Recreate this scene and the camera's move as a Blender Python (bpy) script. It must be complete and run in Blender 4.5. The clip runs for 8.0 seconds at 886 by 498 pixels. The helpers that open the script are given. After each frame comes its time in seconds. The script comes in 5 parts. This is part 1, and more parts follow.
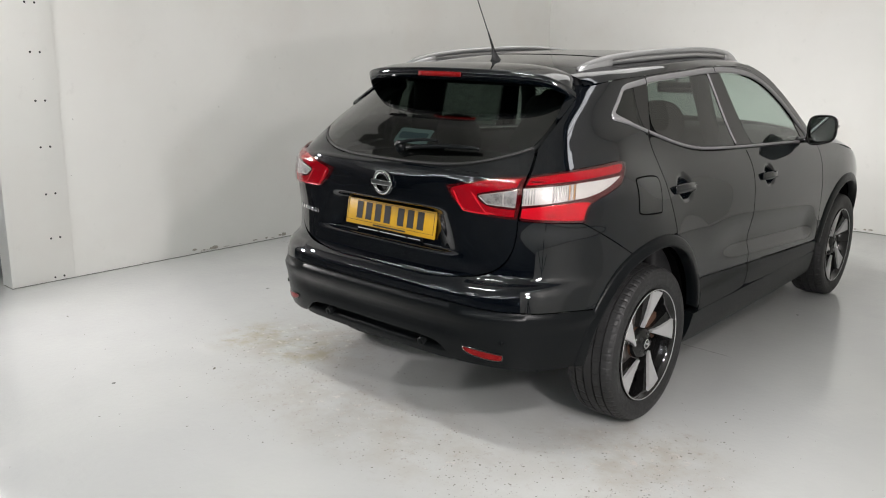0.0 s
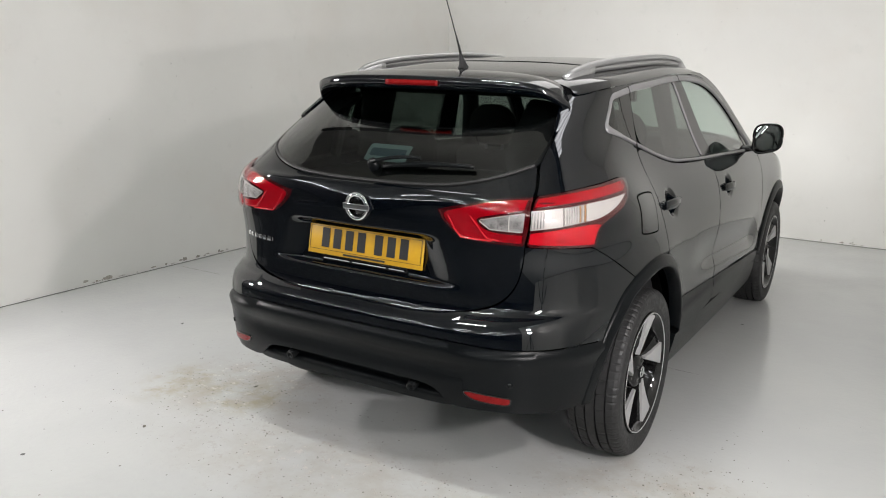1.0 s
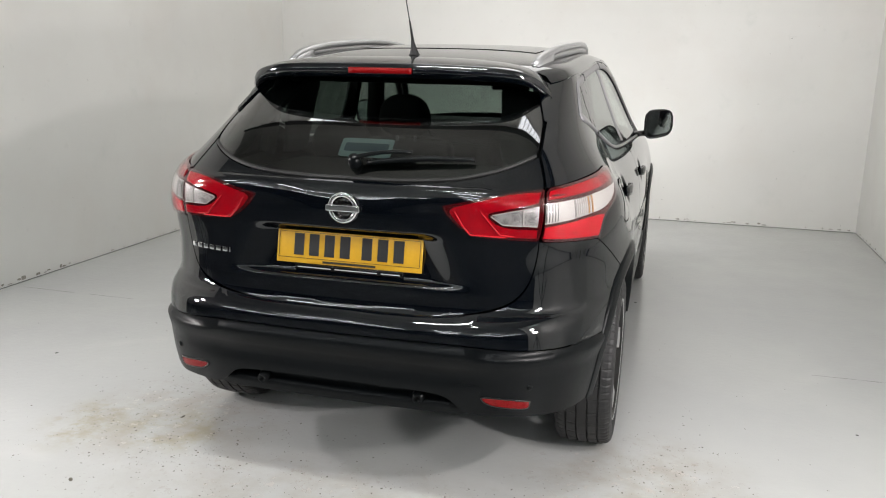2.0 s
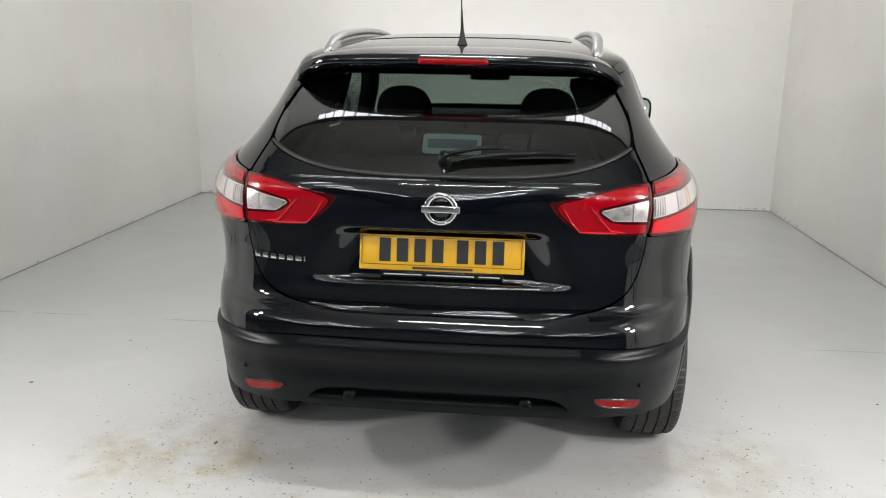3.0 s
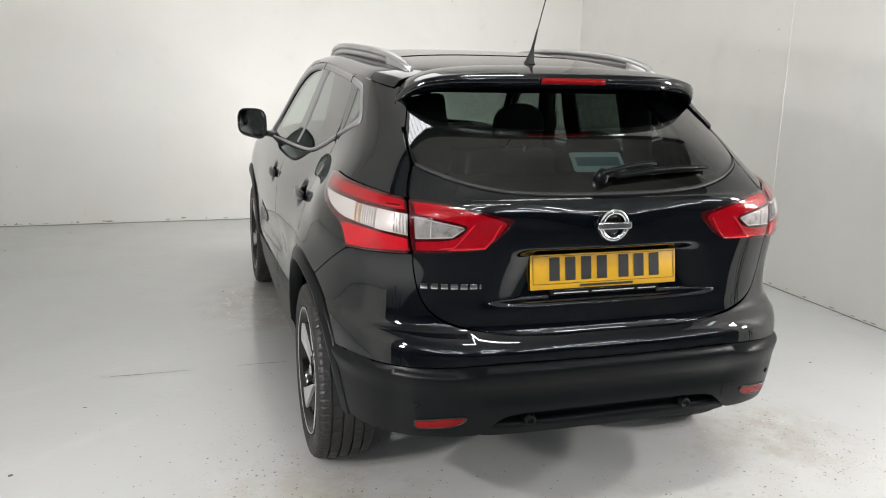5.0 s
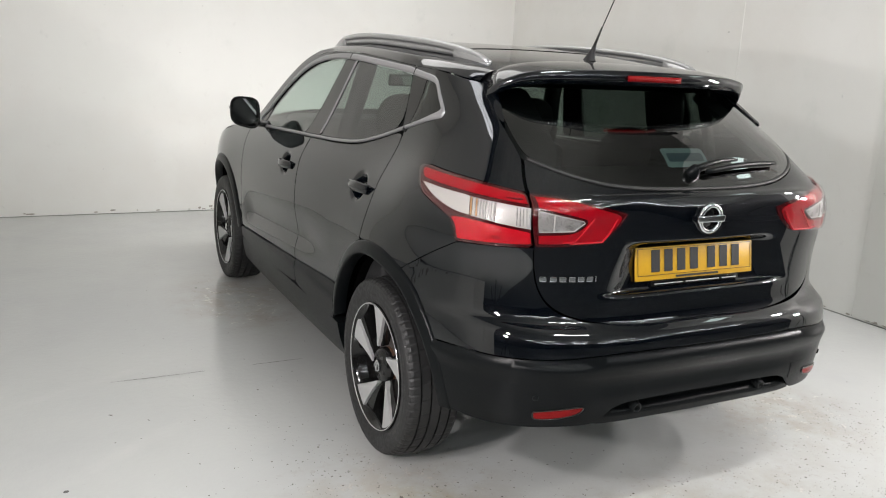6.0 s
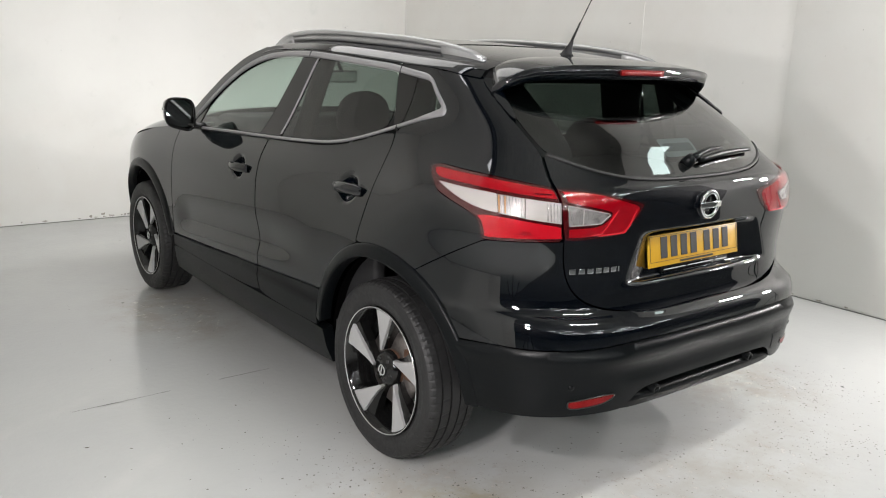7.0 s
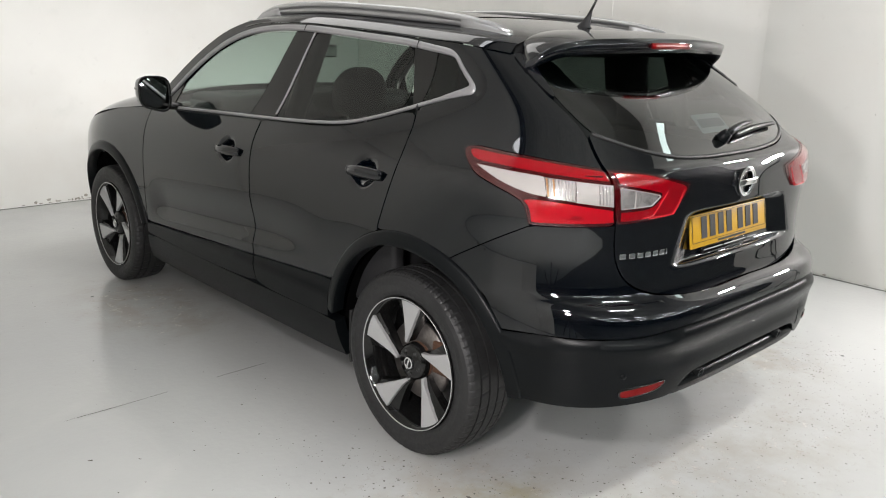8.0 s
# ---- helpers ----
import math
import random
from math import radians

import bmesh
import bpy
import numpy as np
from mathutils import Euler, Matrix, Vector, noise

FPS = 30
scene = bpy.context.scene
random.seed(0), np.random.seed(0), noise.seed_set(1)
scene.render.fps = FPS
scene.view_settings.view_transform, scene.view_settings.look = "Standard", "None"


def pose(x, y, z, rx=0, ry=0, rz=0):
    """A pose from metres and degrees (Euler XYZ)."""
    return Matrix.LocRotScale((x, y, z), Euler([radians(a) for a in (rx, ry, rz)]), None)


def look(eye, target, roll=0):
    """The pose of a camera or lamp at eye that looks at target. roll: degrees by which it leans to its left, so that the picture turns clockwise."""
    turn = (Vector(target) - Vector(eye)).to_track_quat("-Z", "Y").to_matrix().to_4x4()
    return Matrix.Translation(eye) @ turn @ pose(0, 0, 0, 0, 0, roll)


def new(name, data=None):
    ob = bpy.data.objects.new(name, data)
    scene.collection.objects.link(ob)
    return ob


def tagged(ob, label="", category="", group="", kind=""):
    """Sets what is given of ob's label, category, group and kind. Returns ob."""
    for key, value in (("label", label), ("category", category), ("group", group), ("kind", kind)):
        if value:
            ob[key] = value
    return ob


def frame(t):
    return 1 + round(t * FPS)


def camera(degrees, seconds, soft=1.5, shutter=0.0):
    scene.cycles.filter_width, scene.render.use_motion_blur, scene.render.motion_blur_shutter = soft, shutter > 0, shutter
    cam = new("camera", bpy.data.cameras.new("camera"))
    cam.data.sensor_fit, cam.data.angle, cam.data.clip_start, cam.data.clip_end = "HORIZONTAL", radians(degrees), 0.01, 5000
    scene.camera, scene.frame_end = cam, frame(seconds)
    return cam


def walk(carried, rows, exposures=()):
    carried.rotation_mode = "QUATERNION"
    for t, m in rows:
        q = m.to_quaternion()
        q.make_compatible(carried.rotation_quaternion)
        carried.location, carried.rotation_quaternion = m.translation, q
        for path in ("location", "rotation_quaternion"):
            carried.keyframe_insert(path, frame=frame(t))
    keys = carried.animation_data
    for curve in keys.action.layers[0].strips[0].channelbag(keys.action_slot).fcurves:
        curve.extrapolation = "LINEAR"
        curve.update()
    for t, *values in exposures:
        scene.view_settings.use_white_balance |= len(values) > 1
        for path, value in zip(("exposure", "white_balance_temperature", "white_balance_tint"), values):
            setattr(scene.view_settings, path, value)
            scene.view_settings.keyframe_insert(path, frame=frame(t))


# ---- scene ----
cam = camera(57.3, 8.0, soft=1.1)
PATH = [
    (0, (2.365, -3.071, 1.549), (1.084, -1.608, 1.079), 0.9),
    (0.5, (2.101, -3.068, 1.532), (0.898, -1.539, 1.07), 0.5),
    (1, (1.76, -3.043, 1.535), (0.745, -1.378, 1.089), 1.1),
    (1.2, (1.623, -3.064, 1.523), (0.711, -1.339, 1.085), 1.8),
    (2.3, (0.793, -3.173, 1.507), (0.366, -1.276, 1.039), 0.4),
    (2.5, (0.644, -3.147, 1.518), (0.272, -1.24, 1.041), 0.2),
    (3, (0.24, -3.168, 1.5), (0.055, -1.235, 1.023), 0.9),
    (3.5, (-0.144, -3.17, 1.514), (-0.146, -1.23, 1.028), 0.7),
    (4, (-0.544, -3.059, 1.514), (-0.346, -1.133, 1.011), 0.8),
    (4.5, (-0.923, -3.028, 1.512), (-0.51, -1.133, 1.023), 1.5),
    (4.7, (-1.058, -3.03, 1.513), (-0.576, -1.144, 1.054), 1.3),
    (5.8, (-1.836, -2.714, 1.496), (-0.998, -0.954, 1.045), 2.7),
    (6, (-1.991, -2.694, 1.495), (-1.095, -0.965, 1.04), 3.0),
    (6.5, (-2.285, -2.599, 1.512), (-1.242, -0.955, 1.051), 3.0),
    (7, (-2.448, -2.384, 1.497), (-1.248, -0.852, 1.035), 2.1),
    (7.5, (-2.551, -2.2, 1.5), (-1.26, -0.752, 1.012), 2.2),
    (8, (-2.618, -2.035, 1.501), (-1.293, -0.631, 0.976), 1.7),
]
walk(cam, [(t, look(eye, target, roll)) for t, eye, target, roll in PATH],
     [(0.0, -0.14), (1.2, -0.05), (2.5, 0.11), (4.5, 0.17), (6.0, 0.10), (8.0, 0.07)])

# ---- world and light ----
world = bpy.data.worlds.new("hall_dusk")
scene.world = world
world.use_nodes = True
world.node_tree.nodes["Background"].inputs[0].default_value = (0.75, 0.82, 0.9, 1)
world.node_tree.nodes["Background"].inputs[1].default_value = 0.15


def lamp(name, size, length, watts, colour, m):
    """A rectangular lamp that shines along its -z."""
    data = bpy.data.lights.new(name, "AREA")
    data.shape, data.size, data.size_y, data.energy, data.color = "RECTANGLE", size, length, watts, colour
    ob = new(name, data)
    ob.matrix_world = m
    return ob


NEUTRAL, WARM, GREENISH = (1.0, 0.985, 0.965), (1.0, 0.952, 0.945), (0.965, 1.0, 0.94)
# wide fill light, added out of view over the middle of the bay
lamp("ceiling_fill", 1.4, 3.2, 30, NEUTRAL, pose(-0.2, 3.0, 3.84))
# two flood heads on each of the stands at the bay's mouth
STANDS = ((2.50, -1.62, 1.42, 2.10, 41), (-2.98, -1.60, 1.42, 2.10, 43))
for px, py, low, high, watts in STANDS:
    aim, turn = (-1, 2.3) if px > 0 else (1, 0.8)
    lamp("flood_lamp", 0.17, 0.13, watts, WARM, look((px + aim * 0.05, py + 0.02, low), (px + aim * 3, py + turn, 1.35)))
    lamp("flood_lamp", 0.17, 0.13, watts, WARM, look((px + aim * 0.05, py + 0.02, high), (px + aim * 3, py + turn, 1.45)))
# the hall's tube nearest to the bay
lamp("tube_lamp", 1.4, 0.05, 52, GREENISH, pose(0.05, -2.2, 4.045))
# the car's headlamps, lit, close to the end wall
for hx in (-0.62, 0.62):
    lamp("headlamp_beam", 0.20, 0.10, 4.8, NEUTRAL, look((hx, 3.56, 0.74), (hx * 1.5, 4.98, 0.85)))


# ---- materials ----
def material(name, colour, rough=0.5, metal=0.0, coat=0.0, vary=0.0, scale=6.0, bump=0.0, bump_scale=60.0, spec=0.5, emit=None, coat_ior=1.5):
    """A surface with two scales of mottling in its colour and roughness and a fine relief."""
    mat = bpy.data.materials.new(name)
    mat.use_nodes = True
    nt = mat.node_tree
    b = nt.nodes["Principled BSDF"]
    b.inputs["Base Color"].default_value = (*colour, 1)
    b.inputs["Roughness"].default_value = rough
    b.inputs["Metallic"].default_value = metal
    b.inputs["Coat Weight"].default_value = coat
    b.inputs["Coat Roughness"].default_value = 0.015
    b.inputs["Coat IOR"].default_value = coat_ior
    b.inputs["Specular IOR Level"].default_value = spec
    if emit:
        b.inputs["Emission Color"].default_value = (*emit[0], 1)
        b.inputs["Emission Strength"].default_value = emit[1]
    where = nt.nodes.new("ShaderNodeTexCoord")
    if vary:
        big, small, ramp = nt.nodes.new("ShaderNodeTexNoise"), nt.nodes.new("ShaderNodeTexNoise"), nt.nodes.new("ShaderNodeMath")
        big.inputs["Scale"].default_value, small.inputs["Scale"].default_value = scale * 0.2, scale * 4
        big.inputs["Detail"].default_value = small.inputs["Detail"].default_value = 5
        for n in (big, small):
            nt.links.new(where.outputs["Object"], n.inputs["Vector"])
        ramp.operation = "ADD"
        nt.links.new(big.outputs["Fac"], ramp.inputs[0])
        nt.links.new(small.outputs["Fac"], ramp.inputs[1])
        mixer = nt.nodes.new("ShaderNodeMapRange")
        mixer.inputs["From Min"].default_value, mixer.inputs["From Max"].default_value = 0.7, 1.3
        mixer.inputs["To Min"].default_value, mixer.inputs["To Max"].default_value = 1 - vary, 1 + vary
        nt.links.new(ramp.outputs[0], mixer.inputs["Value"])
        tint = nt.nodes.new("ShaderNodeVectorMath")
        tint.operation = "SCALE"
        tint.inputs[0].default_value = colour
        nt.links.new(mixer.outputs[0], tint.inputs["Scale"])
        nt.links.new(tint.outputs[0], b.inputs["Base Color"])
        rr = nt.nodes.new("ShaderNodeMath")
        rr.operation = "MULTIPLY"
        rr.inputs[1].default_value = rough
        nt.links.new(mixer.outputs[0], rr.inputs[0])
        nt.links.new(rr.outputs[0], b.inputs["Roughness"])
    if bump:
        n, bp = nt.nodes.new("ShaderNodeTexNoise"), nt.nodes.new("ShaderNodeBump")
        n.inputs["Scale"].default_value, n.inputs["Detail"].default_value = bump_scale, 4
        bp.inputs["Strength"].default_value, bp.inputs["Distance"].default_value = bump, 0.004
        nt.links.new(where.outputs["Object"], n.inputs["Vector"])
        nt.links.new(n.outputs["Fac"], bp.inputs["Height"])
        nt.links.new(bp.outputs["Normal"], b.inputs["Normal"])
    return mat


def pane(name, tint, straight, power):
    """Tinted window glass: what passes is coloured, what is mirrored follows Fresnel."""
    mat = bpy.data.materials.new(name)
    mat.use_nodes = True
    nt = mat.node_tree
    nt.nodes.remove(nt.nodes["Principled BSDF"])
    out = nt.nodes["Material Output"]
    clear, shine, mix, fres = (nt.nodes.new("ShaderNode" + k) for k in ("BsdfTransparent", "BsdfGlossy", "MixShader", "LayerWeight"))
    clear.inputs[0].default_value = (*tint, 1)
    shine.inputs["Roughness"].default_value = 0.015
    gloss_share = maths(nt, "ADD", maths(nt, "MULTIPLY", maths(nt, "POWER", fres.outputs["Facing"], power), 0.93), straight)
    fres.inputs["Blend"].default_value = 0.5
    nt.links.new(gloss_share, mix.inputs[0])
    nt.links.new(clear.outputs[0], mix.inputs[1])
    nt.links.new(shine.outputs[0], mix.inputs[2])
    nt.links.new(mix.outputs[0], out.inputs[0])
    return mat


def mixed(nt, factor, a, b):
    """A colour node that goes from a to b by factor (sockets or plain colours)."""
    n = nt.nodes.new("ShaderNodeMix")
    n.data_type = "RGBA"
    nt.links.new(factor, n.inputs[0])
    for socket, value in ((n.inputs[6], a), (n.inputs[7], b)):
        if isinstance(value, tuple):
            socket.default_value = (*value, 1)
        else:
            nt.links.new(value, socket)
    return n.outputs[2]


def ramped(nt, value, lo, hi, to_lo=0.0, to_hi=1.0):
    n = nt.nodes.new("ShaderNodeMapRange")
    n.interpolation_type = "SMOOTHSTEP"
    for k, v in (("From Min", lo), ("From Max", hi), ("To Min", to_lo), ("To Max", to_hi)):
        n.inputs[k].default_value = v
    nt.links.new(value, n.inputs["Value"])
    return n.outputs[0]


def noisy(nt, coord, scale, detail=4.0, rough=0.55, kind="Noise"):
    n = nt.nodes.new("ShaderNodeTex" + kind)
    n.inputs["Scale"].default_value = scale
    if kind == "Noise":
        n.inputs["Detail"].default_value, n.inputs["Roughness"].default_value = detail, rough
    nt.links.new(coord, n.inputs["Vector"])
    return n.outputs[0]


def maths(nt, op, a, b):
    n = nt.nodes.new("ShaderNodeMath")
    n.operation = op
    for i, v in enumerate((a, b)):
        if isinstance(v, (int, float)):
            n.inputs[i].default_value = v
        else:
            nt.links.new(v, n.inputs[i])
    return n.outputs[0]


def blob(nt, coord, x, y, rx, ry):
    """1 inside a soft oval on the floor at x, y, 0 outside."""
    m = nt.nodes.new("ShaderNodeMapping")
    m.inputs["Location"].default_value = (-x / rx, -y / ry, 0)
    m.inputs["Scale"].default_value = (1 / rx, 1 / ry, 0)
    nt.links.new(coord, m.inputs["Vector"])
    ln = nt.nodes.new("ShaderNodeVectorMath")
    ln.operation = "LENGTH"
    nt.links.new(m.outputs[0], ln.inputs[0])
    return ramped(nt, ln.outputs["Value"], 0.2, 1.0, 1.0, 0.0)


def smear(nt, coord, x0, y0, x1, y1, wide):
    """1 along a soft straight band on the floor, 0 off it."""
    ang, length = math.atan2(y1 - y0, x1 - x0), math.hypot(x1 - x0, y1 - y0)
    m = nt.nodes.new("ShaderNodeMapping")
    m.vector_type = "TEXTURE"
    m.inputs["Location"].default_value = ((x0 + x1) / 2, (y0 + y1) / 2, 0)
    m.inputs["Rotation"].default_value = (0, 0, ang)
    m.inputs["Scale"].default_value = (length / 2, wide, 1)
    nt.links.new(coord, m.inputs["Vector"])
    ln = nt.nodes.new("ShaderNodeVectorMath")
    ln.operation = "LENGTH"
    nt.links.new(m.outputs[0], ln.inputs[0])
    return ramped(nt, ln.outputs["Value"], 0.1, 1.0, 1.0, 0.0)


def floor_paint():
    """Worn grey floor paint: faint clouds, smears, chips and specks by the wheels, yellow-brown drips."""
    mat = bpy.data.materials.new("floor_paint")
    mat.use_nodes = True
    nt = mat.node_tree
    b = nt.nodes["Principled BSDF"]
    co = nt.nodes.new("ShaderNodeTexCoord").outputs["Object"]
    wide, mid, fine = noisy(nt, co, 0.7, 5), noisy(nt, co, 4, 7, 0.62), noisy(nt, co, 42, 5)
    c = mixed(nt, ramped(nt, wide, 0.35, 0.65), (0.455, 0.462, 0.458), (0.49, 0.498, 0.486))
    c = mixed(nt, ramped(nt, mid, 0.36, 0.86, 0, 0.09), c, (0.52, 0.525, 0.51))
    c = mixed(nt, ramped(nt, noisy(nt, co, 2.1, 6, 0.6), 0.50, 0.80, 0, 0.22), c, (0.385, 0.395, 0.385))
    # pale smears of tyres and brooms
    pale = smear(nt, co, -2.2, -0.05, -1.1, 0.78, 0.07)
    for band in ((-2.6, 0.6, -1.2, 1.35, 0.05), (-1.9, -0.9, -0.2, -0.75, 0.09), (0.1, -0.45, 0.9, -0.62, 0.05), (1.2, 0.4, 2.3, 1.5, 0.10), (1.1, -0.8, 2.0, -0.3, 0.08)):
        pale = maths(nt, "MAXIMUM", pale, smear(nt, co, *band))
    c = mixed(nt, maths(nt, "MULTIPLY", maths(nt, "MULTIPLY", pale, ramped(nt, mid, 0.3, 0.7)), 0.32), c, (0.55, 0.55, 0.535))
    # worn patches by the wheels: brownish film, chips down to the concrete
    worn = maths(nt, "MAXIMUM", blob(nt, co, 0.98, -0.35, 0.60, 0.55), blob(nt, co, -0.92, -0.40, 0.65, 0.55))
    worn = maths(nt, "MAXIMUM", worn, blob(nt, co, -0.9, 2.1, 0.5, 0.9))
    worn = maths(nt, "MAXIMUM", worn, maths(nt, "MULTIPLY", blob(nt, co, 0.0, -0.85, 1.3, 0.45), 0.8))
    c = mixed(nt, maths(nt, "MULTIPLY", maths(nt, "MULTIPLY", worn, ramped(nt, noisy(nt, co, 5, 6, 0.65), 0.34, 0.68)), 0.62), c, (0.37, 0.335, 0.28))
    chip = ramped(nt, noisy(nt, co, 19, 9, 0.75), 0.56, 0.61)
    c = mixed(nt, maths(nt, "MULTIPLY", maths(nt, "MULTIPLY", worn, chip), 0.55), c, (0.33, 0.285, 0.24))
    dots = ramped(nt, noisy(nt, co, 34, 6, 0.75), 0.635, 0.67)
    c = mixed(nt, maths(nt, "MULTIPLY", maths(nt, "ADD", maths(nt, "MULTIPLY", worn, 0.8), 0.06), dots), c, (0.10, 0.095, 0.085))
    drip = maths(nt, "MULTIPLY", maths(nt, "MAXIMUM", blob(nt, co, -0.88, -0.50, 0.34, 0.26), blob(nt, co, -1.25, -0.55, 0.25, 0.32)), ramped(nt, noisy(nt, co, 7, 7, 0.65), 0.40, 0.66))
    c = mixed(nt, maths(nt, "MULTIPLY", drip, 0.65), c, (0.33, 0.29, 0.16))
    # scattered dark spots
    spots = nt.nodes.new("ShaderNodeTexVoronoi")
    spots.inputs["Scale"].default_value = 3.1
    nt.links.new(co, spots.inputs["Vector"])
    size = maths(nt, "MULTIPLY", noisy(nt, co, 2.3, 3), 0.055)
    c = mixed(nt, maths(nt, "LESS_THAN", spots.outputs["Distance"], size), c, (0.12, 0.12, 0.115))
    nt.links.new(c, b.inputs["Base Color"])
    dull = maths(nt, "MULTIPLY", maths(nt, "MULTIPLY", worn, chip), 0.2)
    nt.links.new(maths(nt, "ADD", ramped(nt, mid, 0.3, 0.7, 0.11, 0.19), dull), b.inputs["Roughness"])
    b.inputs["Specular IOR Level"].default_value = 0.5
    bp = nt.nodes.new("ShaderNodeBump")
    bp.inputs["Strength"].default_value, bp.inputs["Distance"].default_value = 0.25, 0.004
    relief = maths(nt, "ADD", noisy(nt, co, 30, 5, 0.55), maths(nt, "MULTIPLY", noisy(nt, co, 3, 3), 0.5))
    relief = maths(nt, "ADD", relief, maths(nt, "MULTIPLY", maths(nt, "MULTIPLY", worn, chip), -0.12))
    nt.links.new(relief, bp.inputs["Height"])
    nt.links.new(bp.outputs["Normal"], b.inputs["Normal"])
    return mat


def wall_paint(name, colour):
    """White emulsion on board: faint clouds, roller texture, scuffs."""
    mat = bpy.data.materials.new(name)
    mat.use_nodes = True
    nt = mat.node_tree
    b = nt.nodes["Principled BSDF"]
    co = nt.nodes.new("ShaderNodeTexCoord").outputs["Object"]
    c = mixed(nt, ramped(nt, noisy(nt, co, 0.6, 4), 0.3, 0.7), colour, tuple(v * 0.93 for v in colour))
    c = mixed(nt, ramped(nt, noisy(nt, co, 9, 6, 0.7), 0.60, 0.78, 0, 0.22), c, (0.50, 0.49, 0.46))
    c = mixed(nt, ramped(nt, noisy(nt, co, 1.3, 5, 0.6), 0.45, 0.75, 0, 0.35), c, (0.72, 0.685, 0.64))
    c = mixed(nt, ramped(nt, noisy(nt, co, 2.2, 6, 0.65), 0.58, 0.75, 0, 0.35), c, (0.66, 0.675, 0.64))
    specks = ramped(nt, noisy(nt, co, 21, 3, 0.6), 0.745, 0.76, 0, 0.6)
    c = mixed(nt, specks, c, (0.33, 0.32, 0.30))
    nt.links.new(c, b.inputs["Base Color"])
    nt.links.new(ramped(nt, noisy(nt, co, 3, 4), 0.3, 0.7, 0.38, 0.58), b.inputs["Roughness"])
    bp = nt.nodes.new("ShaderNodeBump")
    bp.inputs["Strength"].default_value, bp.inputs["Distance"].default_value = 0.12, 0.003
    nt.links.new(maths(nt, "ADD", noisy(nt, co, 90, 4), maths(nt, "MULTIPLY", noisy(nt, co, 1.6, 2), 6.0)), bp.inputs["Height"])
    nt.links.new(bp.outputs["Normal"], b.inputs["Normal"])
    return mat


PAINT = material("black_metallic_paint", (0.0004, 0.0011, 0.0024), 0.4, 0.0, 1.0, spec=0.02, coat_ior=1.70)
CLAD = material("black_plastic", (0.0026, 0.0034, 0.0040), 0.33, 0, 0, 0.09, 12, 0.08, 700, spec=0.165)
GLOSS = material("gloss_black", (0.006, 0.006, 0.006), 0.08)
DARK = material("dark_void", (0.0015, 0.0015, 0.0015), 0.9, vary=0.2, spec=0.03)
TRIM = material("satin_chrome", (0.34, 0.335, 0.345), 0.40, 0.65, vary=0.05, scale=30)
CHROME = material("chrome", (0.82, 0.83, 0.84), 0.05, 1.0)
RAIL = material("satin_aluminium", (0.50, 0.50, 0.51), 0.36, 0.85, vary=0.06, scale=30)
ALLOY = material("machined_alloy", (0.50, 0.50, 0.505), 0.42, 0.5, 0.25, 0.05, 40)
RUBBER = material("tyre_rubber", (0.014, 0.014, 0.0145), 0.58, vary=0.3, scale=18, bump=0.2, bump_scale=220)
SEAL = material("black_rubber_seal", (0.01, 0.01, 0.01), 0.55)
RED = material("red_lens", (0.25, 0.001, 0.006), 0.09, 0, 0.5, 0.22, 14, 0.25, 90, spec=0.4)
RED_BRIGHT = material("bright_red_lens", (0.40, 0.002, 0.010), 0.09, 0, 0.5, 0.25, 60, 0.4, 160, spec=0.4)
REFLECTOR_RED = material("red_reflector", (0.17, 0.001, 0.002), 0.3, 0, 0.1, 0.2, 120, 0.2, 400, spec=0.15)
RED_GUIDE = material("red_light_guide", (0.50, 0.012, 0.022), 0.12, 0, 0.5, 0.15, 60, spec=0.4)
RED_DEEP = material("deep_red_lens", (0.045, 0.0008, 0.002), 0.08, 0, 0.8, 0.1, 60)
WHITE_LENS = material("clear_lens_over_reflector", (0.36, 0.355, 0.34), 0.35, 0.0, 0.4, 0.06, 90, spec=0.3)
SILVER_LENS = material("silver_reflector", (0.26, 0.26, 0.255), 0.30, 0.35, 0.6, 0.35, 120, 0.4, 150)
AMBER = material("amber_bulb_lens", (0.30, 0.16, 0.06), 0.3, 0.0, 0.5, 0.2, 80, 0.3, 200)
YELLOW = material("yellow_plate", (0.50, 0.28, 0.014), 0.35, vary=0.06, scale=20)
INK = material("black_ink", (0.012, 0.012, 0.012), 0.45)
PALE_INK = material("pale_print", (0.4, 0.4, 0.39), 0.5)
FABRIC = material("black_seat_cloth", (0.010, 0.010, 0.011), 0.9, vary=0.3, scale=40, bump=0.3, bump_scale=300)
CABIN = material("black_cabin_plastic", (0.012, 0.012, 0.013), 0.6, vary=0.2, scale=30)
STEEL = material("brake_disc_steel", (0.22, 0.20, 0.19), 0.4, 0.9, vary=0.3, scale=25)
RUST = material("rusty_hub", (0.085, 0.04, 0.022), 0.8, 0.1, vary=0.4, scale=40, bump=0.4, bump_scale=120)
STICKER = material("pale_teal_sticker", (0.62, 0.80, 0.84), 0.5, vary=0.08, scale=30)
STICKER_DARK = material("dark_teal_print", (0.10, 0.20, 0.27), 0.5)
REAR_GLASS = pane("rear_privacy_glass", (0.225, 0.262, 0.245), 0.075, 2.6)
SIDE_GLASS = pane("side_privacy_glass", (0.26, 0.31, 0.285), 0.04, 3.5)
FRONT_GLASS = pane("green_glass", (0.70, 0.80, 0.75), 0.05, 3.5)
LENS_COVER = pane("clear_lens_cover", (0.98, 0.96, 0.96), 0.03, 4.5)
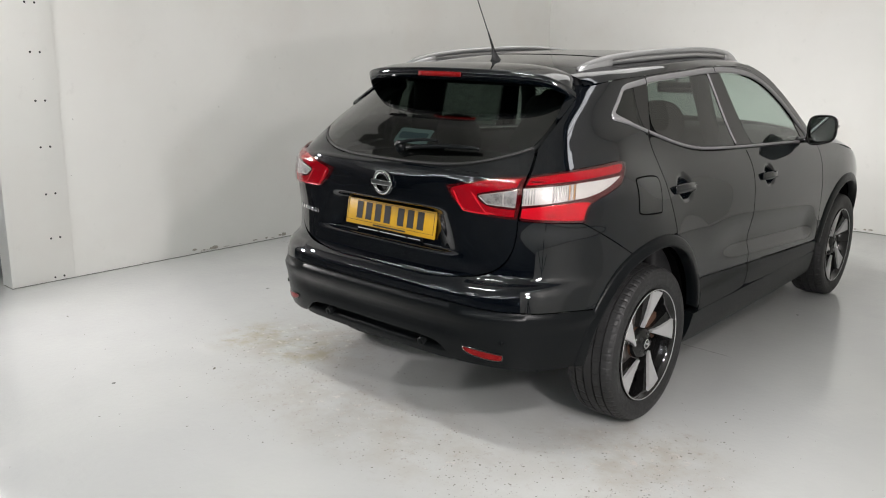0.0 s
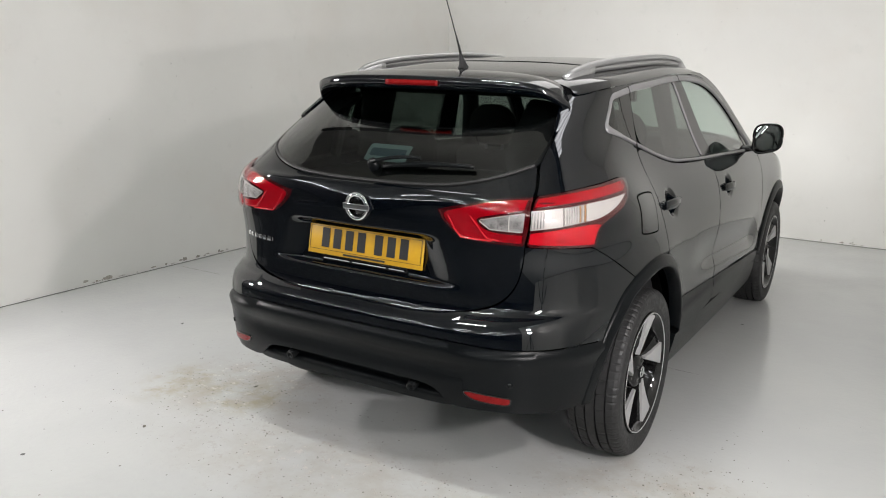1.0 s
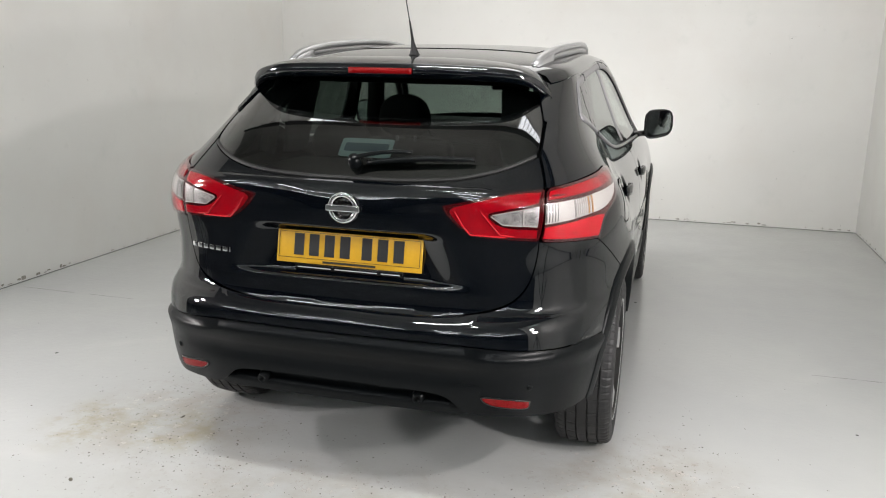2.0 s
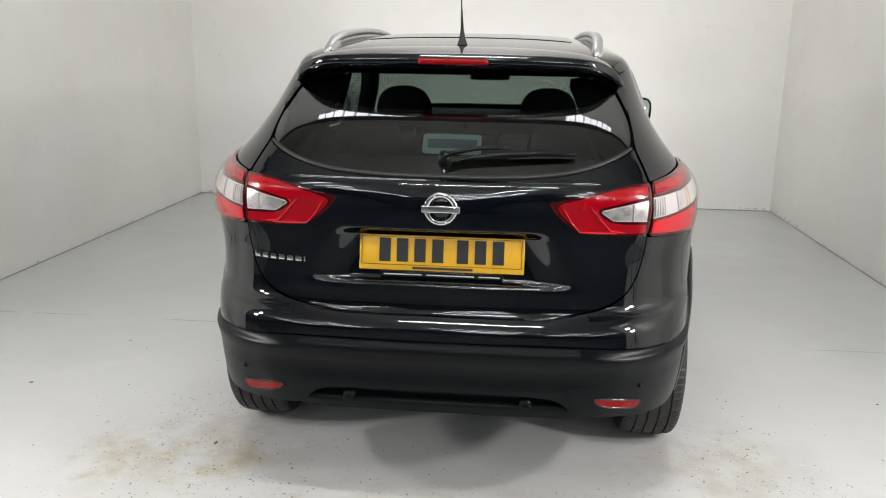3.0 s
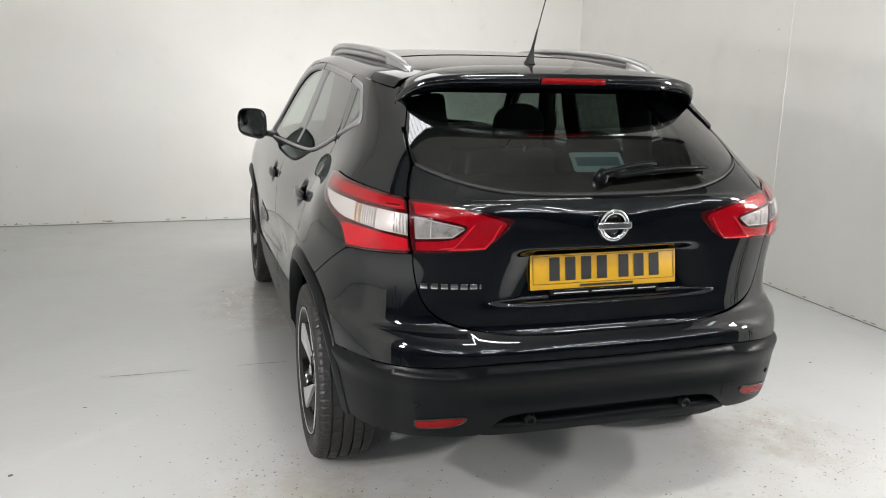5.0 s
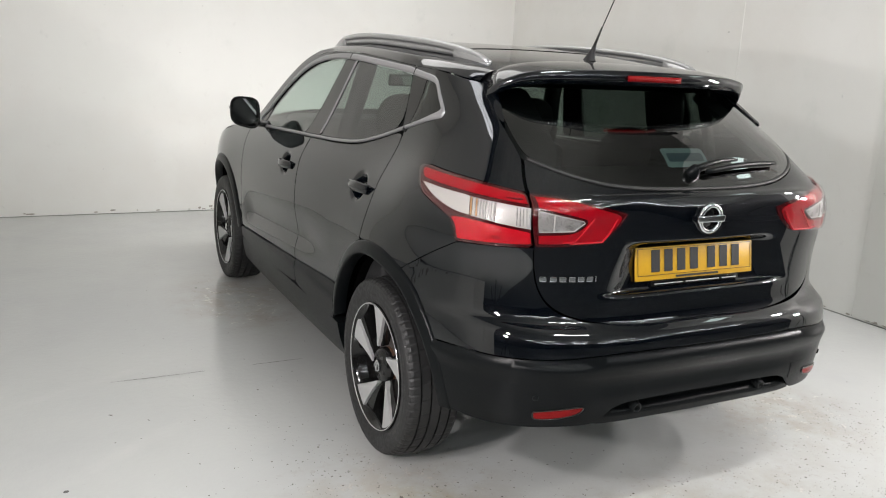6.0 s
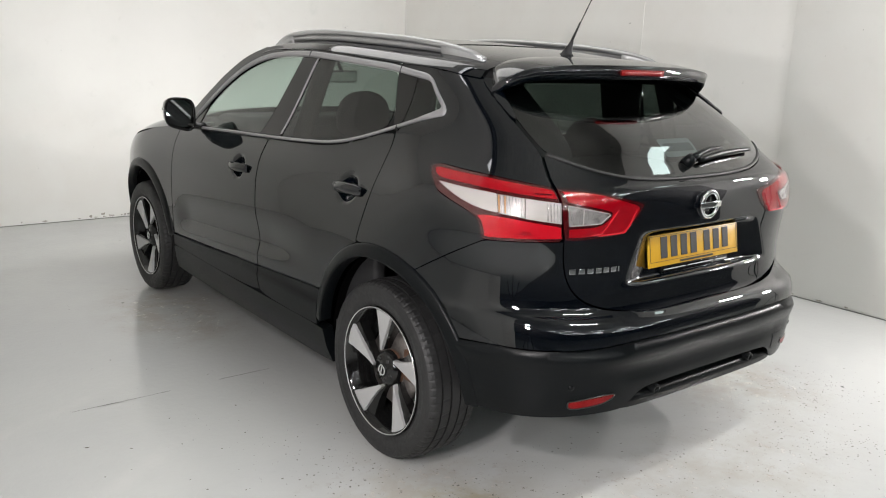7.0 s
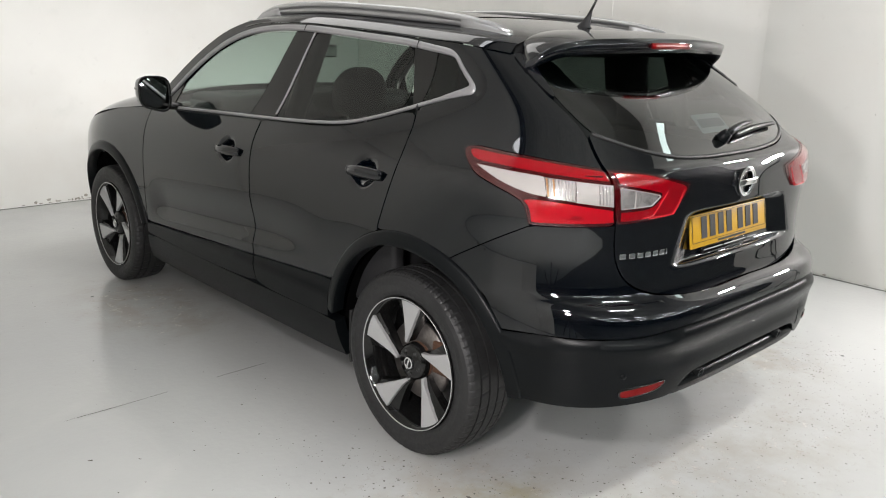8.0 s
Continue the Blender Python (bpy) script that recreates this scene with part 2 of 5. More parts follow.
MIRROR = material("mirror_glass", (0.46, 0.51, 0.49), 0.02, 1.0)
FLOOR = floor_paint()
WALL = wall_paint("white_wall_paint", (0.805, 0.797, 0.768))
WALL_PANEL = wall_paint("white_panel_paint", (0.785, 0.78, 0.75))
BARE = material("bare_plaster", (0.36, 0.34, 0.30), 0.9, vary=0.4, scale=30, bump=0.5, bump_scale=90)
HALL_FLOOR = material("grey_concrete", (0.06, 0.06, 0.058), 0.6, vary=0.3, scale=3, bump=0.2, bump_scale=30)
GAP = material("dirt_gap", (0.13, 0.125, 0.115), 0.9, vary=0.3, scale=30)
HALL = material("hall_cladding", (0.024, 0.025, 0.027), 0.6, vary=0.2, scale=3, bump=0.2, bump_scale=8)
ROOF_SHEET = material("roof_sheet", (0.50, 0.50, 0.47), 0.6, vary=0.2, scale=4)
CEILING = material("white_ceiling_paint", (0.80, 0.80, 0.78), 0.6, vary=0.05, scale=3, bump=0.1, bump_scale=40)
GRIT = material("floor_grit", (0.12, 0.11, 0.092), 0.9, vary=0.45, scale=60)
FITTING = material("white_lamp_housing", (0.75, 0.75, 0.73), 0.4, vary=0.04)
TUBE = material("lit_diffuser", (0.9, 0.9, 0.9), 0.4, emit=((0.94, 0.98, 1.0), 50.0))
SKYLIGHT = material("lit_corrugated_sheet", (0.8, 0.82, 0.85), 0.5, emit=((0.95, 0.96, 1.0), 5.0))
PANEL_LIT = material("lit_panel", (0.9, 0.9, 0.9), 0.4, emit=((0.80, 1.0, 0.96), 4.0))


# ---- mesh helpers ----
def mesh(name, verts, faces, smooth=True):
    me = bpy.data.meshes.new(name)
    me.from_pydata([tuple(v) for v in verts], [], faces)
    me.update()
    if smooth:
        for f in me.polygons:
            f.use_smooth = True
    return me


def part(name, shape, mat, parent, label="", m=None):
    """Links a bmesh or a mesh as one object under a thing or a part."""
    if isinstance(shape, bmesh.types.BMesh):
        me = bpy.data.meshes.new(name)
        shape.to_mesh(me)
        shape.free()
    else:
        me = shape
    me.materials.append(mat)
    ob = new(name, me)
    ob.parent = parent
    if m is not None:
        ob.matrix_basis = m
    return tagged(ob, label)


def empty(name, m=None):
    ob = new(name)
    ob.empty_display_size = 0.2
    if m is not None:
        ob.matrix_world = m
    return ob


def box(x0, x1, y0, y1, z0, z1, bevel=0.0, segments=2):
    bm = bmesh.new()
    bmesh.ops.create_cube(bm, size=1.0, matrix=Matrix.Translation(((x0 + x1) / 2, (y0 + y1) / 2, (z0 + z1) / 2)) @ Matrix.Diagonal((x1 - x0, y1 - y0, z1 - z0, 1)))
    if bevel:
        bmesh.ops.bevel(bm, geom=bm.edges[:], offset=bevel, segments=segments, profile=0.6, affect="EDGES")
        for f in bm.faces:
            f.smooth = segments > 1
    return bm


def moved(bm, m):
    bmesh.ops.transform(bm, matrix=m, verts=bm.verts)
    return bm


def joined(*parts):
    """One bmesh out of several."""
    out = bmesh.new()
    for b in parts:
        me = bpy.data.meshes.new("tmp")
        b.to_mesh(me)
        b.free()
        out.from_mesh(me)
        bpy.data.meshes.remove(me)
    return out


def lathe(profile, steps, axis="X", closed=False):
    """Turns (along, radius) pairs round the axis."""
    verts, faces, k = [], [], len(profile)
    for i in range(steps):
        a = 2 * math.pi * i / steps
        for h, r in profile:
            verts.append((h, r * math.cos(a), r * math.sin(a)) if axis == "X" else (r * math.cos(a), r * math.sin(a), h) if axis == "Z" else (r * math.sin(a), h, r * math.cos(a)))
    for i in range(steps):
        j = (i + 1) % steps
        for q in range(k if closed else k - 1):
            w = (q + 1) % k
            faces.append((i * k + q, i * k + w, j * k + w, j * k + q))
    return mesh("turned", verts, faces)


def sweep(path, section, closed=False, scale=None):
    """Carries a closed section of (side, up) pairs along a path of points; the ends are capped."""
    path = [Vector(p) for p in path]
    verts, faces, k = [], [], len(section)
    for i, p in enumerate(path):
        a, b = path[max(i - 1, 0)], path[min(i + 1, len(path) - 1)]
        t = (b - a).normalized()
        side = t.cross(Vector((0, 0, 1)))
        side = side.normalized() if side.length > 1e-4 else Vector((1, 0, 0))
        up = side.cross(t)
        f = scale(i / (len(path) - 1)) if scale else 1.0
        for s, u in section:
            verts.append(p + side * s * f + up * u * f)
    for i in range(len(path) - 1):
        for q in range(k):
            w = (q + 1) % k
            faces.append((i * k + q, i * k + w, (i + 1) * k + w, (i + 1) * k + q))
    faces.append(tuple(range(k - 1, -1, -1)))
    faces.append(tuple(range((len(path) - 1) * k, len(path) * k)))
    return mesh("swept", verts, faces)


def grid_mesh(fn, nu, nv, flip=False):
    """A sheet fn(u, v) for u, v from 0 to 1."""
    verts = [fn(i / nu, j / nv) for i in range(nu + 1) for j in range(nv + 1)]
    faces = []
    for i in range(nu):
        for j in range(nv):
            q = (i * (nv + 1) + j, (i + 1) * (nv + 1) + j, (i + 1) * (nv + 1) + j + 1, i * (nv + 1) + j + 1)
            faces.append(q[::-1] if flip else q)
    return mesh("sheet", verts, faces)


def thick(ob, t, offset=-1.0):
    s = ob.modifiers.new("thickness", "SOLIDIFY")
    s.thickness, s.offset = t, offset
    return ob


def oval(r, n, sx=1.0, sy=1.0):
    return [(r * sx * math.cos(2 * math.pi * i / n), r * sy * math.sin(2 * math.pi * i / n)) for i in range(n)]


# ---- the bay and the hall round it ----
LEFT, RIGHT, FRONT, TOP = -3.104, 2.695, 4.98, 4.0
MOUTH_L, MOUTH_R = -1.095, -2.2


def structure(name, shape, mat, label, parent=None):
    return tagged(part(name, shape, mat, parent), label, name.rstrip("_0123456789").split("_")[0], kind="structure")


structure("floor", box(-4.6, 4.4, -2.4, FRONT + 0.2, -0.3, 0.0), FLOOR, "worn grey painted concrete floor, scuffed and speckled")
structure("hall_floor", box(-9, 9, -15, FRONT + 0.4, -0.31, -0.004), HALL_FLOOR, "bare grey concrete floor of the hall")
# the joint across the floor: short cracks of uneven width, filled with dirt
bm = bmesh.new()
x = LEFT
while x < RIGHT:
    w = random.uniform(0.0008, 0.0026)
    y = 1.008 + 0.016 * noise.noise((x * 1.7, 0, 0)) + 0.004 * noise.noise((x * 9, 3, 0))
    step = random.uniform(0.02, 0.07)
    y2 = 1.008 + 0.016 * noise.noise(((x + step) * 1.7, 0, 0)) + 0.004 * noise.noise(((x + step) * 9, 3, 0))
    if noise.noise((x * 2.3, 7, 0)) > 0.02:
        bm.faces.new([bm.verts.new(v) for v in ((x, y - w, 0.0012), (x + step, y2 - w, 0.0012), (x + step, y2 + w, 0.0012), (x, y + w, 0.0012))])
    x += step
structure("floor_joint", bm, GAP, "thin dirty crack along the joint of the floor")

structure("wall_left", box(LEFT - 0.15, LEFT, MOUTH_L, FRONT, 0.005, TOP), WALL, "white painted boarded side wall with faint marks")
structure("wall_front", box(LEFT - 0.15, RIGHT + 0.15, FRONT, FRONT + 0.15, 0.005, TOP), WALL, "white painted end wall with a chipped foot")
structure("wall_right", box(RIGHT, RIGHT + 0.15, MOUTH_R, FRONT, 0.005, TOP), WALL, "white painted boarded side wall with faint seams")
# boards that stand proud of the walls
structure("wall_panel_left", box(LEFT, LEFT + 0.005, MOUTH_L, -0.681, 0.014, TOP - 0.01, 0.002), WALL_PANEL, "white screwed-on wall panel at the mouth of the bay")
structure("wall_panel_right", box(RIGHT - 0.006, RIGHT, MOUTH_R, 0.555, 0.014, TOP - 0.01, 0.002), WALL_PANEL, "white wall board, a shade lighter than its neighbour")
structure("wall_seam_right", box(RIGHT - 0.003, RIGHT, 1.795, 1.805, 0.014, TOP - 0.01), WALL_PANEL, "filled seam between two wall boards")
# screw heads on the panel, in pairs
for z in (0.03, 0.30, 0.60, 0.911, 1.21, 1.515, 1.82, 2.12, 2.42):
    for dy in (-0.757, -0.818):
        s = lathe([(0.0, 0.0), (0.0015, 0.004), (0.0, 0.0075)], 10)
        ob = part("wall_screw", s, INK, None, "", pose(LEFT + 0.0053, dy - 0.012 * z, z))
        tagged(ob, "dark screw head in the white wall panel", "screw", "screws in the wall panel")
# dirt line and chipped paint at the walls' foot
structure("wall_foot_left", box(LEFT - 0.14, LEFT - 0.003, MOUTH_L, FRONT, 0.0, 0.005), GAP, "dark gap under the side wall")
structure("wall_foot_right", box(RIGHT + 0.003, RIGHT + 0.14, MOUTH_R, FRONT, 0.0, 0.005), GAP, "dark gap under the side wall")
structure("wall_foot_front", box(LEFT, RIGHT, FRONT + 0.003, FRONT + 0.14, 0.0, 0.005), GAP, "dark gap under the end wall")


def chips(name, place, spans, label):
    """Ragged bare spots along a wall's foot; place(s, z) puts them on the wall."""
    bm = bmesh.new()
    for s0, s1, high, density in spans:
        s = s0
        while s < s1:
            w, h = random.uniform(0.01, 0.07), high * random.uniform(0.15, 1.0)
            if random.random() < density:
                n, ring = 9, []
                zc = 0.013 + h * random.choice((0.45, 0.45, 0.9))
                for i in range(n):
                    a = 2 * math.pi * i / n
                    k = random.uniform(0.55, 1.0)
                    ring.append(bm.verts.new(place(s + w * 0.5 * k * math.cos(a), max(0.0125, zc + h * 0.5 * k * math.sin(a)))))
                bm.faces.new(ring)
            s += w * random.uniform(0.6, 2.2)
    bmesh.ops.recalc_face_normals(bm, faces=bm.faces)
    structure(name, bm, BARE, label)


chips("wall_chips_left", lambda s, z: (LEFT + 0.0015, s, z), [(0.25, 1.6, 0.035, 0.8), (1.6, 4.9, 0.014, 0.35), (-0.7, 0.2, 0.01, 0.2)], "bare plaster where the paint has chipped along the wall's foot")
chips("wall_chips_front", lambda s, z: (s, FRONT - 0.0015, z), [(-3.0, 2.7, 0.022, 0.45), (-0.6, 0.3, 0.04, 0.8)], "bare plaster where the paint has chipped along the wall's foot")
chips("wall_chips_right", lambda s, z: (RIGHT - 0.0075, s, z), [(-2.0, 0.53, 0.016, 0.35), (0.1, 0.45, 0.03, 0.7)], "bare plaster where the paint has chipped along the wall's foot")
chips("wall_chips_corner", lambda s, z: (RIGHT - 0.0015, s, z), [(0.55, 4.9, 0.018, 0.45)], "bare plaster where the paint has chipped along the wall's foot")

structure("bay_ceiling", box(LEFT - 0.15, RIGHT + 0.15, 0.70, FRONT + 0.15, TOP, TOP + 0.12), CEILING, "white ceiling of the bay")

# grit and small chips strewn over the floor
bm = bmesh.new()


def fleck(x, y, r, flat=1.0):
    n = random.randint(5, 8)
    a0 = random.uniform(0, 6.3)
    ca, sa = math.cos(a0), math.sin(a0)
    ring = []
    for i in range(n):
        a = 2 * math.pi * i / n
        k = r * random.uniform(0.6, 1.0)
        px, py = k * math.cos(a), k * flat * math.sin(a)
        ring.append(bm.verts.new((x + px * ca - py * sa, y + px * sa + py * ca, 0.0016)))
    tip = bm.verts.new((x, y, 0.0016 + r * 0.15))
    for i in range(n):
        bm.faces.new((ring[i], ring[(i + 1) % n], tip))


for cx, cy, sx, sy, n in ((0.55, -0.78, 0.40, 0.20, 300), (1.05, -0.25, 0.16, 0.22, 320), (-0.05, -0.88, 0.50, 0.20, 320), (-0.95, -0.36, 0.28, 0.30, 420), (-1.05, -0.05, 0.12, 0.25, 220), (-0.75, -0.65, 0.35, 0.12, 240), (-0.45, -0.55, 0.40, 0.20, 160), (1.3, 0.1, 0.30, 0.50, 70), (-1.15, 0.3, 0.25, 0.6, 110), (-1.0, 2.1, 0.4, 0.7, 50), (0.0, 0.5, 2.0, 1.6, 200), (-0.8, -1.1, 0.7, 0.3, 130), (1.1, -0.9, 0.4, 0.3, 130), (1.25, -0.62, 0.14, 0.12, 260), (0.75, -1.0, 0.12, 0.09, 140)):
    for _ in range(round(n * 0.7)):
        fleck(random.gauss(cx, sx), random.gauss(cy, sy), random.choice((0.0016, 0.002, 0.0022, 0.0025, 0.003, 0.004, 0.0055)), random.uniform(0.4, 1.0))
for x, y, r in ((-0.904, -0.382, 0.020), (-0.983, -0.966, 0.018), (-1.757, 0.65, 0.012), (-1.10, -0.42, 0.010), (-2.3, -1.1, 0.012), (-1.62, 0.55, 0.008)):
    fleck(x, y, r, 0.45)
tagged(part("floor_grit", bm, GRIT, None), "dark grit and paint chips strewn over the floor", "grit", kind="stuff")

# the hall behind the camera
structure("hall_wall_back", box(-9, 9, -15.2, -15, 0, 6.5), HALL, "grey sheet wall of the hall")
structure("hall_wall_left", box(-9.2, -9, -15, FRONT, 0, 6.5), HALL, "grey sheet wall of the hall")
structure("hall_wall_right", box(9, 9.2, -15, FRONT, 0, 6.5), HALL, "grey sheet wall of the hall")
structure("hall_wall_front", box(-9, 9, FRONT + 0.4, FRONT + 0.5, 0, 6.5), HALL, "grey sheet wall of the hall")
bm = bmesh.new()
for s in (-1, 1):
    q = [(0, -15.2, 5.75), (s * 9.2, -15.2, 4.6), (s * 9.2, FRONT + 0.5, 4.6), (0, FRONT + 0.5, 5.75)]
    bm.faces.new([bm.verts.new(v) for v in q])
structure("ceiling", bm, ROOF_SHEET, "grey sheet roof of the hall with two rooflights")


def louvre_light(x, long):
    """A wide ceiling light along the edge of the bay's ceiling: bright sheets between ribs."""
    top = empty("louvre_light", pose(x, 0.83, 3.93))
    tagged(top, "ribbed ceiling light at the edge of the bay ceiling, lit", "ceiling light", "ceiling lights at the mouth")
    n = round(long / 0.156)
    part("housing", box(-long / 2 - 0.02, long / 2 + 0.02, -0.115, 0.125, 0.03, 0.066, 0.006), FITTING, top)
    for i in range(n):
        x0 = -long / 2 + i * 0.156
        part("sheet", grid_mesh(lambda u, v: (x0 + 0.012 + 0.132 * u, -0.105 + 0.21 * v, 0.02 - 0.012 * math.sin(math.pi * u)), 6, 1, True), SKYLIGHT, top)
    for i in range(n + 1):
        part("rib", box(-long / 2 - 0.008 + i * 0.156, -long / 2 + 0.008 + i * 0.156, -0.11, 0.11, -0.004, 0.028), FITTING, top)
    return top


louvre_light(-1.046, 1.248)
louvre_light(1.296, 1.092)
structure("ceiling_beam", box(LEFT - 0.15, RIGHT + 0.15, 0.585, 0.695, 3.90, 4.12, 0.006), HALL, "dark steel edge beam of the bay ceiling")


# housing for the added fill light; an invented fitting that stays out of view
def fill_panel():
    top = empty("added_fill_panel", pose(-0.2, 3.0, 3.86))
    tagged(top, "wide white ceiling panel over the bay, added out of view as fill light", "ceiling light")
    part("housing", box(-0.72, 0.72, -1.65, 1.65, 0.0, 0.06, 0.008), FITTING, top)
    part("end_cap", box(-0.715, 0.715, -1.67, -1.652, -0.03, 0.05, 0.004), FITTING, top)
    part("end_cap", box(-0.715, 0.715, 1.652, 1.67, -0.03, 0.05, 0.004), FITTING, top)
    for y in (-1.3, 1.3):
        part("hanger", box(-0.01, 0.01, y - 0.01, y + 0.01, 0.06, 0.14), TRIM, top)


fill_panel()


def tube_light(x, y, z):
    """A lit tube under the hall's roof."""
    top = empty("tube_light", pose(x, y, z))
    tagged(top, "lit tube light hung under the hall's roof", "tube light", "tube lights in the hall")
    part("housing", box(-0.75, 0.75, -0.012, 0.012, 0.03, 0.06), FITTING, top)
    part("tube", box(-0.72, 0.72, -0.025, 0.025, -0.045, -0.002, 0.01), TUBE, top)
    part("hanger", box(-0.004, 0.004, -0.004, 0.004, 0.05, 5.7 - z - 0.125 * abs(x)), TRIM, top)


tube_light(0.05, -2.2, 4.1)
for row in (-6.5, -8.5, -10.5, -12.5):
    for col in range(5):
        tube_light(-6.4 + col * 3.2, row, 4.25)


def panel_light():
    """A slim lamp high on the side wall, facing across the bay."""
    top = empty("panel_light", pose(RIGHT, -1.20, 3.32))
    tagged(top, "oblong white panel light fixed high on the wall, lit", "panel light")
    part("housing", box(-0.045, 0.0, -0.37, 0.37, -0.11, 0.11, 0.008), FITTING, top)
    part("diffuser", box(-0.052, -0.046, -0.35, 0.35, -0.09, 0.09), PANEL_LIT, top)


panel_light()


def flood_stand(px, py, low, high):
    """A tripod stand with two square flood heads that face into the bay."""
    aim = -1 if px > 0 else 1
    top = empty("flood_stand", pose(px, py, 0))
    tagged(top, "thin black stand with two lit flood heads", "flood light", "flood lights at the mouth of the bay")
    part("pole", lathe([(0.3, 0.016), (1.3, 0.016), (1.31, 0.012), (high + 0.15, 0.012)], 14, "Z"), CLAD, top)
    for k in range(3):
        a = 2 * math.pi * k / 3 + 0.5
        part("leg", sweep([(0, 0, 0.62), (0.30 * math.cos(a), 0.30 * math.sin(a), 0.012)], oval(0.010, 8)), CLAD, top)
    for z in (low, high):
        head = part("flood_head", box(-0.03, 0.03, -0.11, 0.11, -0.09, 0.09, 0.01), CLAD, top, "", pose(0, 0, z, 0, 0, aim * 26))
        part("bracket", box(-0.008, 0.008, -0.13, 0.13, -0.012, 0.012), TRIM, head)


for spot in STANDS:
    flood_stand(*spot[:4])


# ---- the car's outer form: p runs round the plan from the middle of the tail along the side, z is the height ----
class Smooth:
    """A monotone cubic through a few pairs."""
    def __init__(self, *pairs):
        self.x = np.array([p[0] for p in pairs], float); self.y = np.array([p[1] for p in pairs], float)
        h = np.diff(self.x); d = np.diff(self.y) / h
        m = np.zeros(len(self.x)); m[0], m[-1] = d[0], d[-1]
        for i in range(1, len(d)):
            if d[i-1] * d[i] > 0:
                w1, w2 = 2*h[i] + h[i-1], h[i] + 2*h[i-1]
                m[i] = (w1 + w2) / (w1 / d[i-1] + w2 / d[i])
        self.m = m
    def __call__(self, v):
        v = min(max(v, self.x[0]), self.x[-1])
        i = min(int(np.searchsorted(self.x, v, side="right")) - 1, len(self.x) - 2)
        h = self.x[i+1] - self.x[i]; t = (v - self.x[i]) / h
        return ((1+2*t)*(1-t)**2*self.y[i] + t*(1-t)**2*h*self.m[i] + t*t*(3-2*t)*self.y[i+1] + t*t*(t-1)*h*self.m[i+1])
class Softened:
    """A curve evened out over a short reach, so that reflections run smoothly over it."""
    def __init__(self, f, reach, lo=.10, hi=1.70, step=.004):
        v = np.arange(lo, hi, step); y = np.array([f(a) for a in v])
        k = np.exp(-.5*(np.arange(-3*reach, 3*reach + 1e-9, step)/reach)**2); k /= k.sum()
        pad = len(k)//2
        self.y = np.convolve(np.pad(y, pad, mode="edge"), k, "valid").tolist(); self.lo, self.step = lo, step
    def __call__(self, v):
        q = min(max((v - self.lo)/self.step, 1.0), len(self.y) - 3.001); i = int(q); t = q - i
        a, b, c, d = self.y[i-1:i+3]
        return b + .5*t*(c - a + t*(2*a - 5*b + 4*c - d + t*(3*(b - c) + d - a)))
HALF = Smooth((.16,.80),(.30,.848),(.45,.865),(.60,.872),(.75,.874),(.90,.864),(1.01,.836),(1.07,.805),(1.13,.766),(1.232,.722),(1.335,.683),(1.455,.640),(1.537,.602),(1.62,.555))
REAR = Smooth((.16,-.70),(.30,-.79),(.36,-.815),(.45,-.832),(.58,-.845),(.655,-.844),(.685,-.832),(.699,-.810),(.709,-.778),(.73,-.765),(.80,-.759),(.95,-.752),(1.03,-.748),(1.075,-.738),(1.10,-.716),(1.125,-.684),(1.165,-.642),(1.21,-.604),(1.245,-.567),(1.28,-.511),(1.315,-.448),(1.38,-.325),(1.45,-.19),(1.565,-.05),(1.62,.0))
BEND = Smooth((.3,4.3),(.5,4.5),(.6,4.4),(.75,4.0),(.86,4.1),(.95,4.6),(1.06,5.0),(1.12,5.5),(1.2,4.6),(1.3,4.6),(1.44,5.5))
REAR_LOW, REAR_HIGH = Softened(REAR, .006), Softened(REAR, .024)
HALF, BEND = Softened(HALF, .040), Softened(BEND, .050)
def REAR(z):
    k = min(max((z - 1.10)/.08, 0), 1)
    return REAR_LOW(z) + (REAR_HIGH(z) - REAR_LOW(z))*k*k*(3-2*k)
Y0, Y1, RUN = .30, 2.55, 1.5
SINK = Smooth((.72,0),(.93,.012),(1.02,.014),(1.10,0))
NOSE = Smooth((.16,3.38),(.35,3.50),(.6,3.53),(.8,3.48),(.95,3.30),(1.05,3.0))
def half(y, z):
    w = HALF(z) * (1 - .012*((y-1.2)/1.2)**2)
    w += .055*math.exp(-((y+.30)/.36)**2)*math.exp(-((z-1.06)/.145)**2)
    # the swell over each wheel
    k = min(max((z-.28)/.2, 0), 1)*min(max((1.02-z)/.22, 0), 1)
    return w + k*k*(3-2*k)*(.026*math.exp(-(y/.32)**2) + .016*math.exp(-((y-2.646)/.34)**2))
def body(p, z):
    n = BEND(z)
    if p < RUN:
        f = math.pi/2*p/RUN; s, c = math.sin(f), math.cos(f); d = (abs(s)**n + abs(c)**n)**(1/n)
        y = Y0 - (Y0-REAR(z))*c/d
        x = half(y, z)*s/d
        return x, y + SINK(z)*math.sin(math.pi*min(x, .70)/.70)**2, z
    y = Y0 + p - RUN
    if y <= Y1: return half(y, z), y, z
    f = min((y-Y1)/1.4, 1)*math.pi/2; s, c = math.sin(f), math.cos(f); d = (s**3.4 + c**3.4)**(1/3.4)
    yy = Y1 + (NOSE(z)-Y1)*s/d
    return half(yy, z)*c/d, yy, z
def at_y(y, z):
    n = BEND(z)
    if y < Y0:
        a = min((Y0-y)/(Y0-REAR(z)), .99999); s = (1-a**n)**(1/n)
        return math.atan2(s, a)/(math.pi/2)*RUN
    return RUN + y - Y0
def at_x(x, z):
    n = BEND(z); b = min(x/HALF(z), .9999)
    return math.atan2(b, (1-b**n)**(1/n))/(math.pi/2)*RUN


